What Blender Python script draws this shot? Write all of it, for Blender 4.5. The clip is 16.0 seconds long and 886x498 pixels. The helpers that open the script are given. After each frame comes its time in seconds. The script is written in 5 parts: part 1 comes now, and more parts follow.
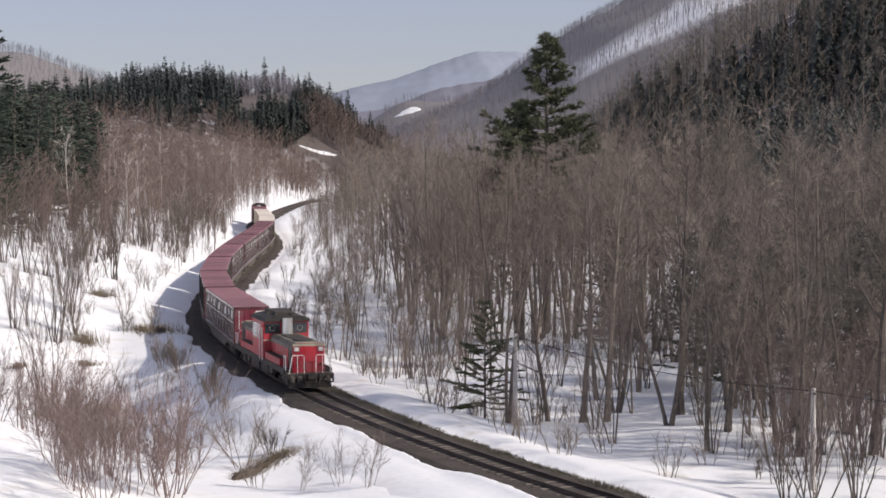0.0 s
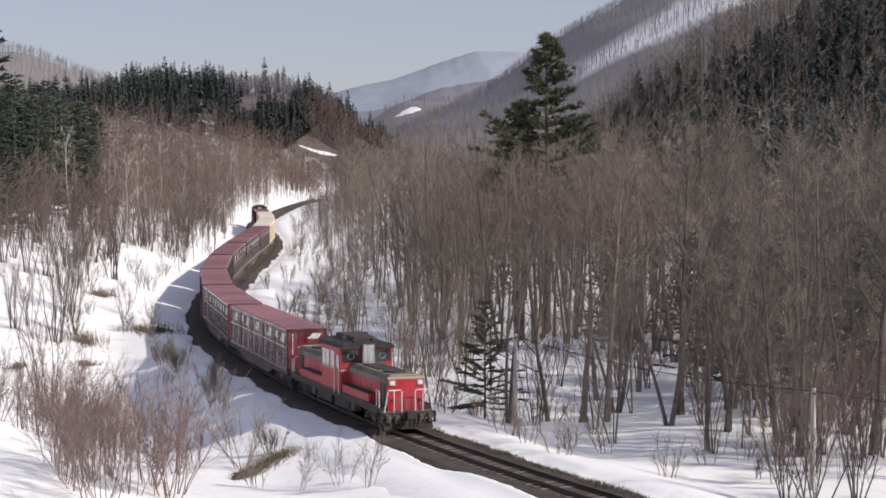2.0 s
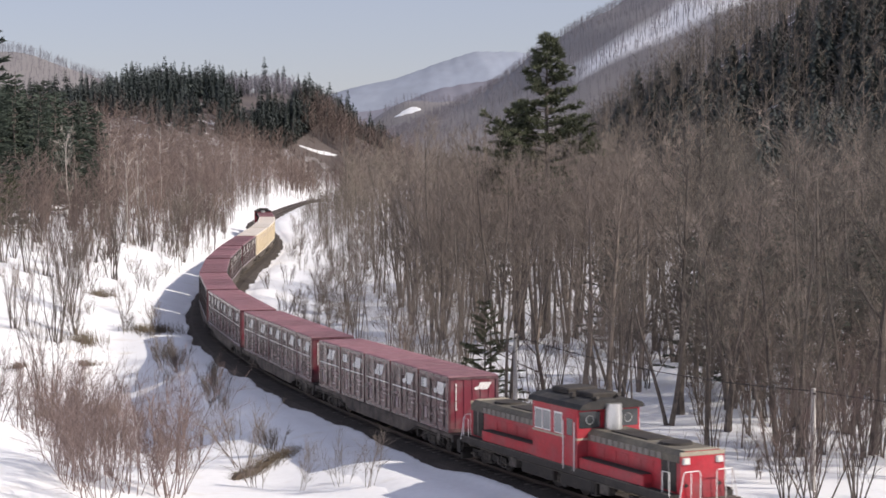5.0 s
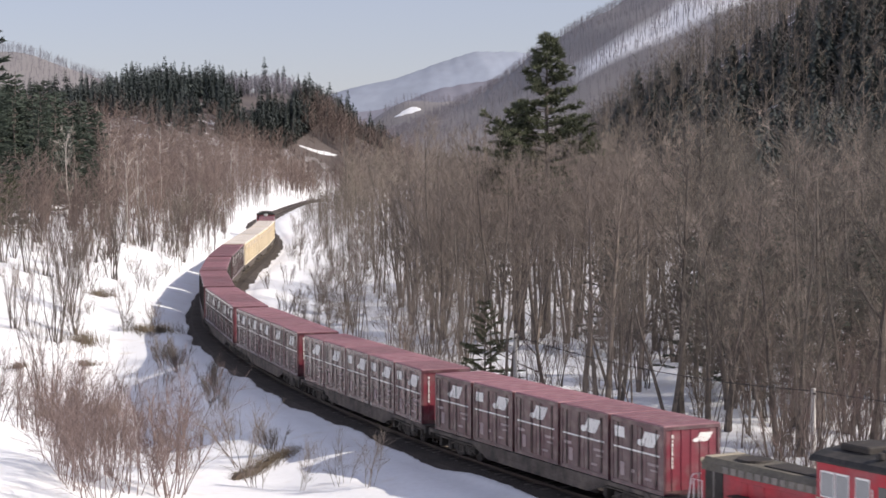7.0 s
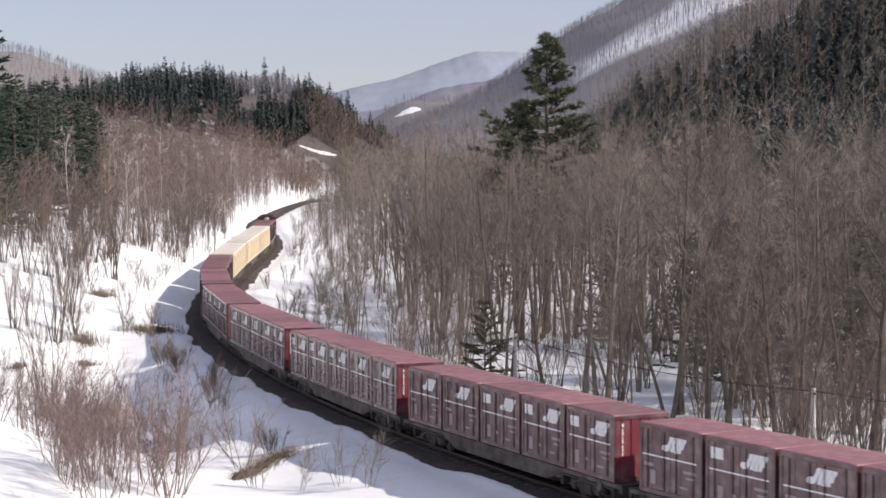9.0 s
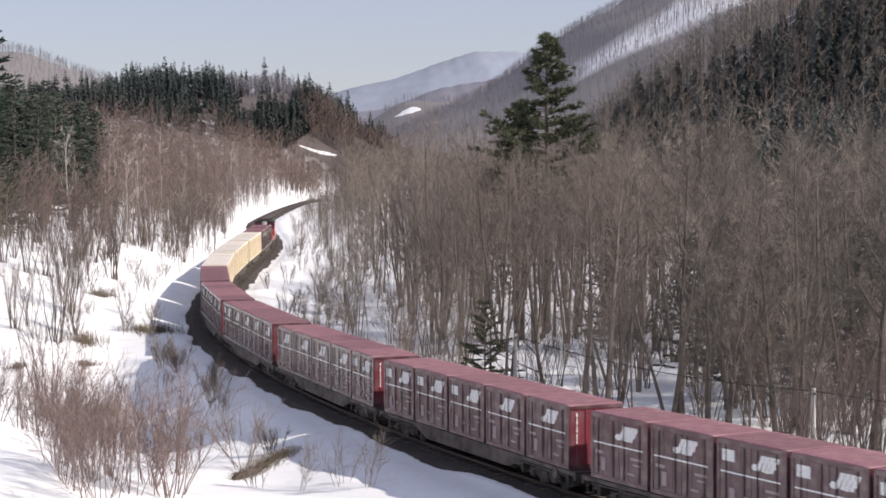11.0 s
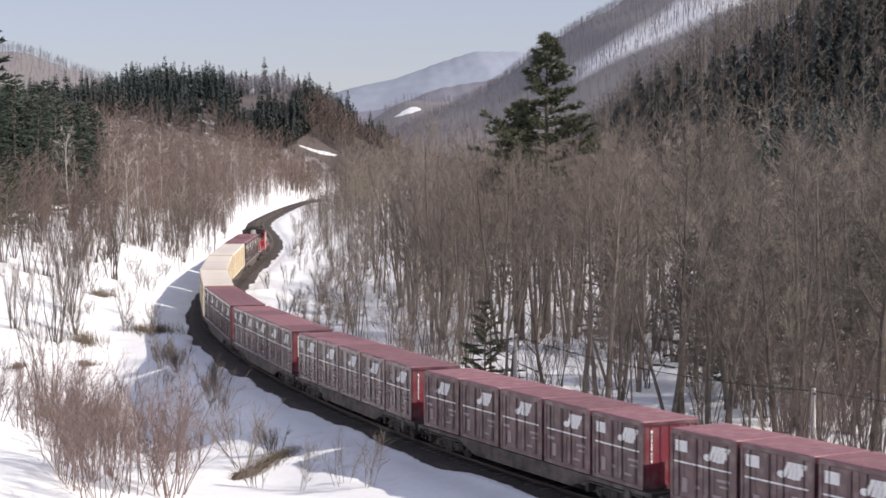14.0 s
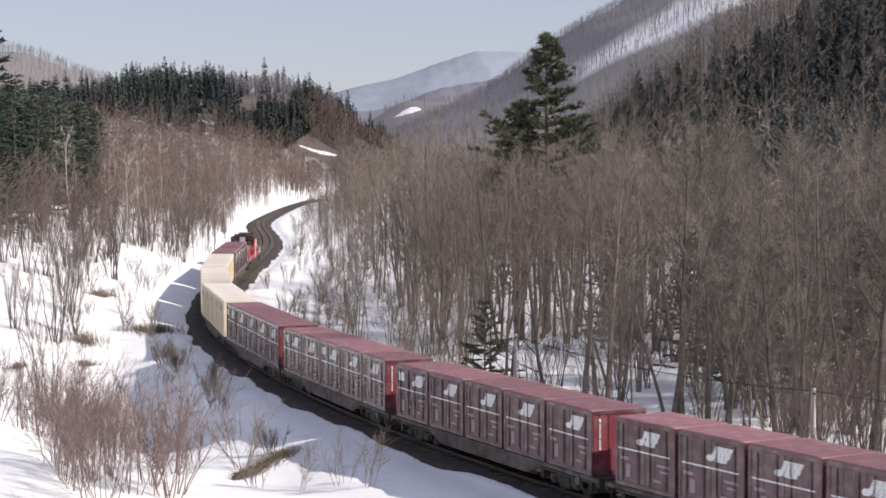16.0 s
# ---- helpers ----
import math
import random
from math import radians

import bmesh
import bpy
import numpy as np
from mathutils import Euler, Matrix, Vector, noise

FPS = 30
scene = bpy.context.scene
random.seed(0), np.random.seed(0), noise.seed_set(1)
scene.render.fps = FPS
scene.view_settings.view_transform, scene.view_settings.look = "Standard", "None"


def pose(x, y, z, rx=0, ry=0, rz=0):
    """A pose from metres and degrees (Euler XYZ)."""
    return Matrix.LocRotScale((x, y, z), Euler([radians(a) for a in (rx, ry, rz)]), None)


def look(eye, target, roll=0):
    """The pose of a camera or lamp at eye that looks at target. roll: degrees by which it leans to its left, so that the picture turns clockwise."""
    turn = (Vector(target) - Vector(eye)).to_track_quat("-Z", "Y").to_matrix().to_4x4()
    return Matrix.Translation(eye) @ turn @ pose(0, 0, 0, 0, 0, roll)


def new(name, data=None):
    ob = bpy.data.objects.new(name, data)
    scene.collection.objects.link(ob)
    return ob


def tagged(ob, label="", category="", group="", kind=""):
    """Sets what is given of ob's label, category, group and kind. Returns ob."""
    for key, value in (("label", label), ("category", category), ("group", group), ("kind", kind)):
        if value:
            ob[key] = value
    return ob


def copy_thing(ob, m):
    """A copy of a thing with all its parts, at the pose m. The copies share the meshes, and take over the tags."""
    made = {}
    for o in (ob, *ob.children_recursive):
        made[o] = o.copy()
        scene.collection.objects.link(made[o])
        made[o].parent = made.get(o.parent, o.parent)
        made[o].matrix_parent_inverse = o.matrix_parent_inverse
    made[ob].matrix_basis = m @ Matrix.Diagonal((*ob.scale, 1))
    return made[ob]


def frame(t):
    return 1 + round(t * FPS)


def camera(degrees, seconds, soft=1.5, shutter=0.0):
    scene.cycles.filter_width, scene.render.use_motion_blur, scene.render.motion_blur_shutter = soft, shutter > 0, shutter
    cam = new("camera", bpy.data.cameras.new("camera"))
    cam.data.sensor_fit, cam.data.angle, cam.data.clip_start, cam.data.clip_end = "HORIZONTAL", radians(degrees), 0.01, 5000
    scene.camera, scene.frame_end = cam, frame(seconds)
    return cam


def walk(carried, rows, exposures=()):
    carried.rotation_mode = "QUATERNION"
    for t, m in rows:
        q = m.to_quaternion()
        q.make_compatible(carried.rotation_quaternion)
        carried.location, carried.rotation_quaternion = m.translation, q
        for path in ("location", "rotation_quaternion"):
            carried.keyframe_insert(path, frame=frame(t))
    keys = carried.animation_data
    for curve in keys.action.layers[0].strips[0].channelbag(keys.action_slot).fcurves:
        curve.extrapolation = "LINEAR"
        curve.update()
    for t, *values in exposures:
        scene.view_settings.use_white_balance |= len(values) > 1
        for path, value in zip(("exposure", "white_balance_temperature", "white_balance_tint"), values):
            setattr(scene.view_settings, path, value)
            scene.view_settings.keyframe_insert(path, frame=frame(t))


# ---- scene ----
# The camera stands on a slope above the line and does not move.
cam = camera(28.404, 16.0, soft=1.6, shutter=0.4)
EYE = (0.0, 0.0, 13.07)
DOWN = math.tan(0.04745)
walk(cam, [(0.0, look(EYE, (0, 100, 13.07 - 100 * DOWN))), (16.0, look(EYE, (0, 100, 13.07 - 100 * DOWN)))],
     exposures=[(0.0, -0.12), (3.5, -0.06), (6.5, 0.07), (9.0, 0.12), (16.0, 0.12)])

# ---- light ----
SUN_AZ, SUN_EL = math.atan2(0.95, -0.31), radians(35)
world = bpy.data.worlds.new("sky")
scene.world = world
world.use_nodes = True
_wn = world.node_tree.nodes
_sky = _wn.new("ShaderNodeTexSky")
_sky.sky_type, _sky.sun_disc = "NISHITA", False
_sky.sun_elevation, _sky.sun_rotation = SUN_EL, SUN_AZ
_sky.air_density, _sky.dust_density, _sky.ozone_density = 1.0, 0.4, 3.0
_dim, _mix = _wn.new("ShaderNodeVectorMath"), _wn.new("ShaderNodeMix")
_dim.operation, _mix.data_type = "MULTIPLY", "RGBA"
_dim.inputs[1].default_value = (0.110, 0.102, 0.121)
# thin bright haze over the blue
_mix.inputs[0].default_value, _mix.inputs[7].default_value = 0.5, (0.515, 0.50, 0.542, 1)
world.node_tree.links.new(_sky.outputs[0], _dim.inputs[0])
world.node_tree.links.new(_dim.outputs[0], _mix.inputs[6])
world.node_tree.links.new(_mix.outputs[2], _wn["Background"].inputs[0])
_wn["Background"].inputs[1].default_value = 1.0
sun_data = bpy.data.lights.new("sun", "SUN")
sun_data.energy, sun_data.angle, sun_data.color = 4.9, radians(0.6), (1.0, 0.90, 0.79)
sun = new("sun", sun_data)
sun.matrix_world = look((math.sin(SUN_AZ) * math.cos(SUN_EL) * 200, math.cos(SUN_AZ) * math.cos(SUN_EL) * 200,
                         math.sin(SUN_EL) * 200), (0, 0, 0))


# ---- materials ----
def mat(name, base, rough=0.7, metal=0.0, var=0.3, scale=2.0, fine=30.0, bump=0.15, rand=0.0, second=None, cut=0.55,
        width=0.12, second_scale=None, specular=0.4):
    """A procedural surface: base colour broken up at two scales, an optional second colour in patches, bump and roughness wear."""
    m = bpy.data.materials.new(name)
    m.use_nodes = True
    nt, n, l = m.node_tree, m.node_tree.nodes, m.node_tree.links
    bsdf = n["Principled BSDF"]
    co = n.new("ShaderNodeTexCoord")
    big, small = n.new("ShaderNodeTexNoise"), n.new("ShaderNodeTexNoise")
    for node, s, d in ((big, scale, 4), (small, fine, 6)):
        node.inputs["Scale"].default_value, node.inputs["Detail"].default_value = s, d
        l.new(co.outputs["Object"], node.inputs["Vector"])
    add = n.new("ShaderNodeMath")
    add.operation = "ADD"
    l.new(big.outputs[0], add.inputs[0]), l.new(small.outputs[0], add.inputs[1])
    span = n.new("ShaderNodeMapRange")
    span.inputs[1].default_value, span.inputs[2].default_value = 0.6, 1.4
    span.inputs[3].default_value, span.inputs[4].default_value = 1 - var, 1 + var
    l.new(add.outputs[0], span.inputs[0])
    value = span.outputs[0]
    if rand:
        info = n.new("ShaderNodeObjectInfo")
        r = n.new("ShaderNodeMapRange")
        r.inputs[3].default_value, r.inputs[4].default_value = 1 - rand, 1 + rand
        l.new(info.outputs["Random"], r.inputs[0])
        mul = n.new("ShaderNodeMath")
        mul.operation = "MULTIPLY"
        l.new(value, mul.inputs[0]), l.new(r.outputs[0], mul.inputs[1])
        value = mul.outputs[0]
    col = n.new("ShaderNodeMix")
    col.data_type, col.blend_type = "RGBA", "MULTIPLY"
    col.inputs[0].default_value = 1.0
    l.new(value, col.inputs[7])
    if second:
        patch = n.new("ShaderNodeTexNoise")
        patch.inputs["Scale"].default_value, patch.inputs["Detail"].default_value = second_scale or scale * 2.3, 7
        l.new(co.outputs["Object"], patch.inputs["Vector"])
        edge = n.new("ShaderNodeMapRange")
        edge.inputs[1].default_value, edge.inputs[2].default_value = cut - width, cut + width
        l.new(patch.outputs[0], edge.inputs[0])
        two = n.new("ShaderNodeMix")
        two.data_type = "RGBA"
        two.inputs[6].default_value, two.inputs[7].default_value = (*base, 1), (*second, 1)
        l.new(edge.outputs[0], two.inputs[0]), l.new(two.outputs[2], col.inputs[6])
    else:
        col.inputs[6].default_value = (*base, 1)
    l.new(col.outputs[2], bsdf.inputs["Base Color"])
    bsdf.inputs["Roughness"].default_value, bsdf.inputs["Metallic"].default_value = rough, metal
    bsdf.inputs["Specular IOR Level"].default_value = specular
    if bump:
        b = n.new("ShaderNodeBump")
        b.inputs["Strength"].default_value, b.inputs["Distance"].default_value = bump, 0.05
        l.new(add.outputs[0], b.inputs["Height"]), l.new(b.outputs[0], bsdf.inputs["Normal"])
    return m


SNOW = mat("snow", (0.86, 0.87, 0.9), 0.6, var=0.06, scale=0.35, fine=3.0, bump=0.5, second=(0.74, 0.72, 0.69), cut=0.66, width=0.08, second_scale=0.5)


def add_brush(m):
    """Brown brush and litter that hides the snow on the wooded hillsides away from the line."""
    n, l = m.node_tree.nodes, m.node_tree.links
    bsdf = n["Principled BSDF"]
    snow = bsdf.inputs["Base Color"].links[0].from_socket
    geo, xyz = n.new("ShaderNodeNewGeometry"), n.new("ShaderNodeSeparateXYZ")
    l.new(geo.outputs["Position"], xyz.inputs[0])

    def math_node(op, a, b=0.0):
        k = n.new("ShaderNodeMath")
        k.operation, k.use_clamp = op, op in ("MULTIPLY", "MAXIMUM", "MINIMUM")
        for s, v in zip(k.inputs, (a, b)):
            if isinstance(v, float):
                s.default_value = v
            else:
                l.new(v, s)
        return k.outputs[0]

    def step(v, a, b):
        k = n.new("ShaderNodeMapRange")
        k.inputs[1].default_value, k.inputs[2].default_value = a, b
        l.new(v, k.inputs[0])
        return k.outputs[0]

    x, y = xyz.outputs[0], xyz.outputs[1]
    sides = math_node("MAXIMUM", math_node("MAXIMUM", step(x, -66.0, -84.0), step(x, -14.0, 4.0)), step(y, 698.0, 712.0))
    middle = math_node("MULTIPLY", sides, step(y, 225.0, 330.0))
    cover = math_node("MAXIMUM", middle, step(y, 700.0, 716.0))
    # a clear-cut strip on the mountain stays white
    past = math_node("MAXIMUM", step(x, 140.0, 240.0), 0.0)
    upper = math_node("ADD", y, math_node("DIVIDE", math_node("POWER", past, 2.0), -1 / 220.0))
    wood = math_node("MAXIMUM", math_node("MAXIMUM", step(y, 1298.0, 1272.0), step(upper, 1322.0, 1360.0)), step(x, 112.0, 92.0))
    cover = math_node("MULTIPLY", cover, math_node("MAXIMUM", wood, step(y, 1100.0, 1000.0)))
    # some snow shows through the mountain's brush and lightens it as haze would
    thin = math_node("ADD", math_node("MULTIPLY", step(y, 1100.0, 1000.0), 0.14), 0.86)
    cover = math_node("MULTIPLY", cover, thin)
    noise_a = n.new("ShaderNodeTexNoise")
    noise_a.inputs["Scale"].default_value, noise_a.inputs["Detail"].default_value = 0.16, 8
    l.new(geo.outputs["Position"], noise_a.inputs["Vector"])
    cover = math_node("MULTIPLY", cover, math_node("MAXIMUM", step(noise_a.outputs[0], 0.34, 0.44), step(y, 690.0, 720.0)))
    mix = n.new("ShaderNodeMix")
    mix.data_type = "RGBA"
    mix.inputs[7].default_value = (0.112, 0.094, 0.09, 1)
    l.new(cover, mix.inputs[0]), l.new(snow, mix.inputs[6]), l.new(mix.outputs[2], bsdf.inputs["Base Color"])


add_brush(SNOW)
SNOW_OPEN = mat("open_snow", (0.86, 0.87, 0.9), 0.6, var=0.06, scale=0.35, fine=3.0, bump=0.4)
BALLAST = mat("ballast", (0.064, 0.052, 0.045), 0.95, var=0.6, scale=0.8, fine=12.0, bump=1.0, second=(0.06, 0.05, 0.045), second_scale=1.3, width=0.2)
BARK = mat("grey_brown_bark", (0.18, 0.15, 0.13), 0.9, var=0.35, scale=0.8, fine=9.0, bump=0.6, rand=0.3)
BARK_DARK = mat("dark_bark", (0.12, 0.102, 0.09), 0.9, var=0.35, scale=0.8, fine=9.0, bump=0.6, rand=0.3)
BIRCH = mat("pale_birch_bark", (0.52, 0.48, 0.44), 0.8, var=0.25, scale=1.2, fine=7.0, bump=0.3, rand=0.15, second=(0.2, 0.17, 0.15), cut=0.62)
TWIG = mat("brown_twigs", (0.19, 0.157, 0.137), 0.9, var=0.35, scale=0.4, fine=3.0, bump=0.0, rand=0.42, second=(0.14, 0.124, 0.102), cut=0.54, second_scale=0.13)
# olive twigs, darkened in colour for the shade inside the wood
TWIG_SHADE = mat("shade_darkened_olive_twigs", (0.105, 0.094, 0.082), 0.9, var=0.35, scale=0.4, fine=3.0, bump=0.0, rand=0.35, second=(0.075, 0.069, 0.058), cut=0.52, second_scale=0.15)
TWIG_RED = mat("reddish_twigs", (0.16, 0.119, 0.106), 0.9, var=0.35, scale=0.4, fine=3.0, bump=0.0, rand=0.25, second=(0.118, 0.09, 0.083), cut=0.5, second_scale=0.05)
TWIG_NEAR = mat("purplish_brush_twigs", (0.215, 0.16, 0.148), 0.9, var=0.35, scale=0.6, fine=4.0, bump=0.0, rand=0.25, second=(0.16, 0.118, 0.108), cut=0.52, second_scale=0.3)
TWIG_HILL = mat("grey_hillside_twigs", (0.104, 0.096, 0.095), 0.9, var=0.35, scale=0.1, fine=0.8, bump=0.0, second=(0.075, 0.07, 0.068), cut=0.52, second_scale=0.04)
NEEDLE = mat("conifer_needles", (0.048, 0.064, 0.048), 0.75, var=0.45, scale=0.5, fine=5.0, bump=0.0, rand=0.3)
# needles of the distant conifers, lightened and greyed in colour to imitate haze
NEEDLE_HAZE = mat("haze_paled_conifer_needles", (0.078, 0.093, 0.09), 0.95, var=0.4, scale=0.05, fine=0.6, bump=0.0, second=(0.1, 0.11, 0.106), second_scale=0.03, specular=0.1)
PINE = mat("pine_needles", (0.070, 0.080, 0.045), 0.75, var=0.45, scale=0.6, fine=5.0, bump=0.0)
WEED = mat("dry_weeds", (0.12, 0.105, 0.085), 0.95, var=0.5, scale=1.0, fine=8.0, bump=0.0, second=(0.07, 0.066, 0.05))
STRAW = mat("dead_bamboo_grass", (0.155, 0.126, 0.092), 0.9, var=0.4, scale=1.0, fine=8.0, bump=0.0)
RAIL = mat("rusty_rail_steel", (0.10, 0.078, 0.068), 0.45, metal=0.7, var=0.3, scale=1.0, fine=20.0, bump=0.1)
SLEEPER = mat("weathered_sleeper", (0.13, 0.11, 0.095), 0.9, var=0.4, scale=2.0, fine=20.0, bump=0.4, rand=0.55)
MAROON = mat("maroon_container_paint", (0.165, 0.030, 0.045), 0.42, var=0.18, scale=0.7, fine=9.0, bump=0.05, rand=0.12, second=(0.17, 0.085, 0.09), cut=0.58)
# dusty maroon of the sides, with their shade put into the darker base
MAROON_SHADED = mat("shaded_dusty_maroon", (0.088, 0.039, 0.047), 0.26, var=0.25, scale=0.8, fine=8.0, bump=0.04, rand=0.2, second=(0.16, 0.105, 0.102), cut=0.58, specular=0.6)
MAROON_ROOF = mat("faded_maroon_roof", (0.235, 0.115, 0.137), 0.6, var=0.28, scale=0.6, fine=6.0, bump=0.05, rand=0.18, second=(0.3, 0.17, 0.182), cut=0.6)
CREAM = mat("cream_container_paint", (0.72, 0.63, 0.48), 0.5, var=0.12, scale=0.7, fine=9.0, bump=0.05, rand=0.08, second=(0.55, 0.42, 0.28), cut=0.66)
YELLOW = mat("ochre_rib_paint", (0.62, 0.52, 0.34), 0.5, var=0.15, scale=0.7, fine=9.0, bump=0.05)
CREAM_ROOF = mat("pale_grey_roof", (0.68, 0.63, 0.58), 0.6, var=0.15, scale=0.6, fine=6.0, bump=0.05, rand=0.08)
WHITE = mat("white_marking", (0.75, 0.74, 0.72), 0.6, var=0.12, scale=2.0, fine=14.0, bump=0.0)
GREYMARK = mat("worn_marking", (0.34, 0.27, 0.27), 0.7, var=0.25, scale=2.0, fine=14.0, bump=0.0)
RED = mat("locomotive_red_paint", (0.43, 0.017, 0.033), 0.5, var=0.25, scale=0.9, fine=7.0, bump=0.04, second=(0.25, 0.075, 0.082), cut=0.56, width=0.2, second_scale=0.8)
ROOFGREY = mat("sooty_grey_roof", (0.028, 0.027, 0.027), 0.7, var=0.4, scale=0.9, fine=8.0, bump=0.1, second=(0.055, 0.049, 0.045), cut=0.58)
HOODGREY = mat("dusty_khaki_hood_top", (0.10, 0.093, 0.08), 0.8, var=0.4, scale=0.8, fine=7.0, bump=0.1, second=(0.17, 0.152, 0.12), cut=0.52, width=0.2, second_scale=0.9)
LOUVRE = mat("dusty_louvre", (0.22, 0.2, 0.18), 0.7, var=0.35, scale=1.5, fine=10.0, bump=0.1)
BLACK = mat("grimy_black_underframe", (0.04, 0.035, 0.032), 0.75, var=0.4, scale=1.5, fine=10.0, bump=0.2, second=(0.065, 0.054, 0.046), cut=0.62)
SILL = mat("dusty_brown_sill", (0.15, 0.125, 0.108), 0.85, var=0.45, scale=1.0, fine=9.0, bump=0.15, second=(0.04, 0.034, 0.032), cut=0.5, width=0.16, second_scale=1.5)
DUST = mat("dusty_grey_ironwork", (0.12, 0.106, 0.093), 0.9, var=0.5, scale=2.0, fine=12.0, bump=0.2, second=(0.06, 0.052, 0.047), cut=0.55)
# side panes: the pale sky reflection is painted as their base colour
PALEGLASS = mat("sky_tinted_cab_glass", (0.24, 0.25, 0.26), 0.1, var=0.25, scale=1.2, bump=0.0, specular=0.7)
BANDCREAM = mat("dirty_cream_band", (0.36, 0.32, 0.25), 0.6, var=0.25, scale=1.5, fine=10.0, bump=0.0)
STEEL = mat("aluminium_sheet", (0.62, 0.62, 0.61), 0.35, metal=0.8, var=0.12, scale=2.0, fine=14.0, bump=0.05)
GLASS = mat("dark_cab_glass", (0.03, 0.035, 0.04), 0.08, var=0.1, bump=0.0, specular=0.8)
LENS = mat("headlight_lens", (0.8, 0.78, 0.7), 0.15, var=0.05, bump=0.0, specular=0.8)
# brown earth whose colour also carries the shade of its hollow
EARTH = mat("bare_earth", (0.085, 0.064, 0.05), 0.95, var=0.35, scale=1.5, fine=12.0, bump=0.5)
# aerial haze of the two far ranges is put into their base colours
HAZE_FAR = mat("pale_blue_painted_haze", (0.29, 0.325, 0.40), 1.0, var=0.16, scale=0.004, fine=0.03, bump=0.0)
HAZE_NEAR = mat("violet_grey_painted_haze", (0.20, 0.20, 0.245), 1.0, var=0.16, scale=0.006, fine=0.05, bump=0.0)
# violet cast of distance haze painted into the far twigs
TWIG_FAR = mat("haze_violet_far_twigs", (0.16, 0.152, 0.182), 0.9, var=0.3, scale=0.02, fine=0.3, bump=0.0)
CABLE = mat("black_cable", (0.02, 0.02, 0.02), 0.6, var=0.1, bump=0.0)
POLE = mat("weathered_grey_pole", (0.40, 0.38, 0.36), 0.85, var=0.3, scale=1.5, fine=12.0, bump=0.3)


# ---- mesh building ----
class Mesh:
    """Collects boxes, tubes and spikes into one mesh."""

    def __init__(self):
        self.v, self.f = [], []

    def box(self, x0, x1, y0, y1, z0, z1, c=0.0):
        """A box; c chamfers its four upright edges and its top."""
        b = len(self.v)
        if not c:
            self.v += [(x, y, z) for z in (z0, z1) for x, y in ((x0, y0), (x1, y0), (x1, y1), (x0, y1))]
            self.f += [tuple(b + i for i in q) for q in ((3, 2, 1, 0), (4, 5, 6, 7), (0, 1, 5, 4), (1, 2, 6, 5), (2, 3, 7, 6), (3, 0, 4, 7))]
            return self
        ring = lambda d, z, e=c: [(x0 + d + e, y0 + d, z), (x1 - d - e, y0 + d, z), (x1 - d, y0 + d + e, z), (x1 - d, y1 - d - e, z),
                                  (x1 - d - e, y1 - d, z), (x0 + d + e, y1 - d, z), (x0 + d, y1 - d - e, z), (x0 + d, y0 + d + e, z)]
        self.v += ring(0, z0) + ring(0, z1 - c) + ring(c, z1, c * 0.6)
        self.f.append(tuple(b + i for i in range(7, -1, -1)))
        for k in (0, 8):
            self.f += [(b + k + i, b + k + (i + 1) % 8, b + k + 8 + (i + 1) % 8, b + k + 8 + i) for i in range(8)]
        self.f.append(tuple(b + 16 + i for i in range(8)))
        return self

    def prism(self, section, y0, y1):
        """A section in x and z, drawn out along y (section runs counter-clockwise seen from -y)."""
        b, n = len(self.v), len(section)
        self.v += [(x, y0, z) for x, z in section] + [(x, y1, z) for x, z in section]
        self.f += [(b + i, b + (i + 1) % n, b + n + (i + 1) % n, b + n + i) for i in range(n)]
        self.f += [tuple(b + i for i in range(n - 1, -1, -1)), tuple(b + n + i for i in range(n))]
        return self

    def tube(self, pts, radii, n=6, cap=True):
        b = len(self.v)
        pts = [Vector(p) for p in pts]
        for i, (p, r) in enumerate(zip(pts, radii)):
            d = (pts[min(i + 1, len(pts) - 1)] - pts[max(i - 1, 0)]).normalized()
            side = d.cross(Vector((0, 0, 1)) if abs(d.z) < 0.9 else Vector((1, 0, 0))).normalized()
            up = side.cross(d)
            for k in range(n):
                a = 2 * math.pi * k / n
                self.v.append(tuple(p + side * (r * math.cos(a)) + up * (r * math.sin(a))))
        for i in range(len(pts) - 1):
            for k in range(n):
                a, c = b + i * n + k, b + i * n + (k + 1) % n
                self.f.append((a, a + n, c + n, c))
        if cap:
            self.f += [tuple(b + k for k in range(n)), tuple(b + (len(pts) - 1) * n + k for k in range(n - 1, -1, -1))]
        return self

    def disc(self, centre, axis, r, thick, n=16):
        c, a = Vector(centre), Vector(axis).normalized()
        return self.tube([c - a * thick / 2, c + a * thick / 2], [r, r], n)

    def spike(self, p, q, r):
        b = len(self.v)
        p, q = Vector(p), Vector(q)
        d = (q - p).normalized()
        side = d.cross(Vector((0.31, 0.2, 0.93)) if abs(d.z) < 0.95 else Vector((1, 0, 0))).normalized()
        up = side.cross(d)
        for k in range(3):
            a = 2.0944 * k
            self.v.append(tuple(p + side * (r * math.cos(a)) + up * (r * math.sin(a))))
        self.v.append(tuple(q))
        self.f += [(b, b + 3, b + 1), (b + 1, b + 3, b + 2), (b + 2, b + 3, b)]
        return self

    def data(self, name, material, smooth=False):
        me = bpy.data.meshes.new(name)
        me.from_pydata(self.v, [], self.f)
        me.materials.append(material)
        if smooth:
            me.shade_smooth()
        return me


def part(name, m, material, parent, label=""):
    me = m if isinstance(m, bpy.types.Mesh) else m.data(name, material)
    ob = new(name, me)
    ob.parent = parent
    return tagged(ob, label)


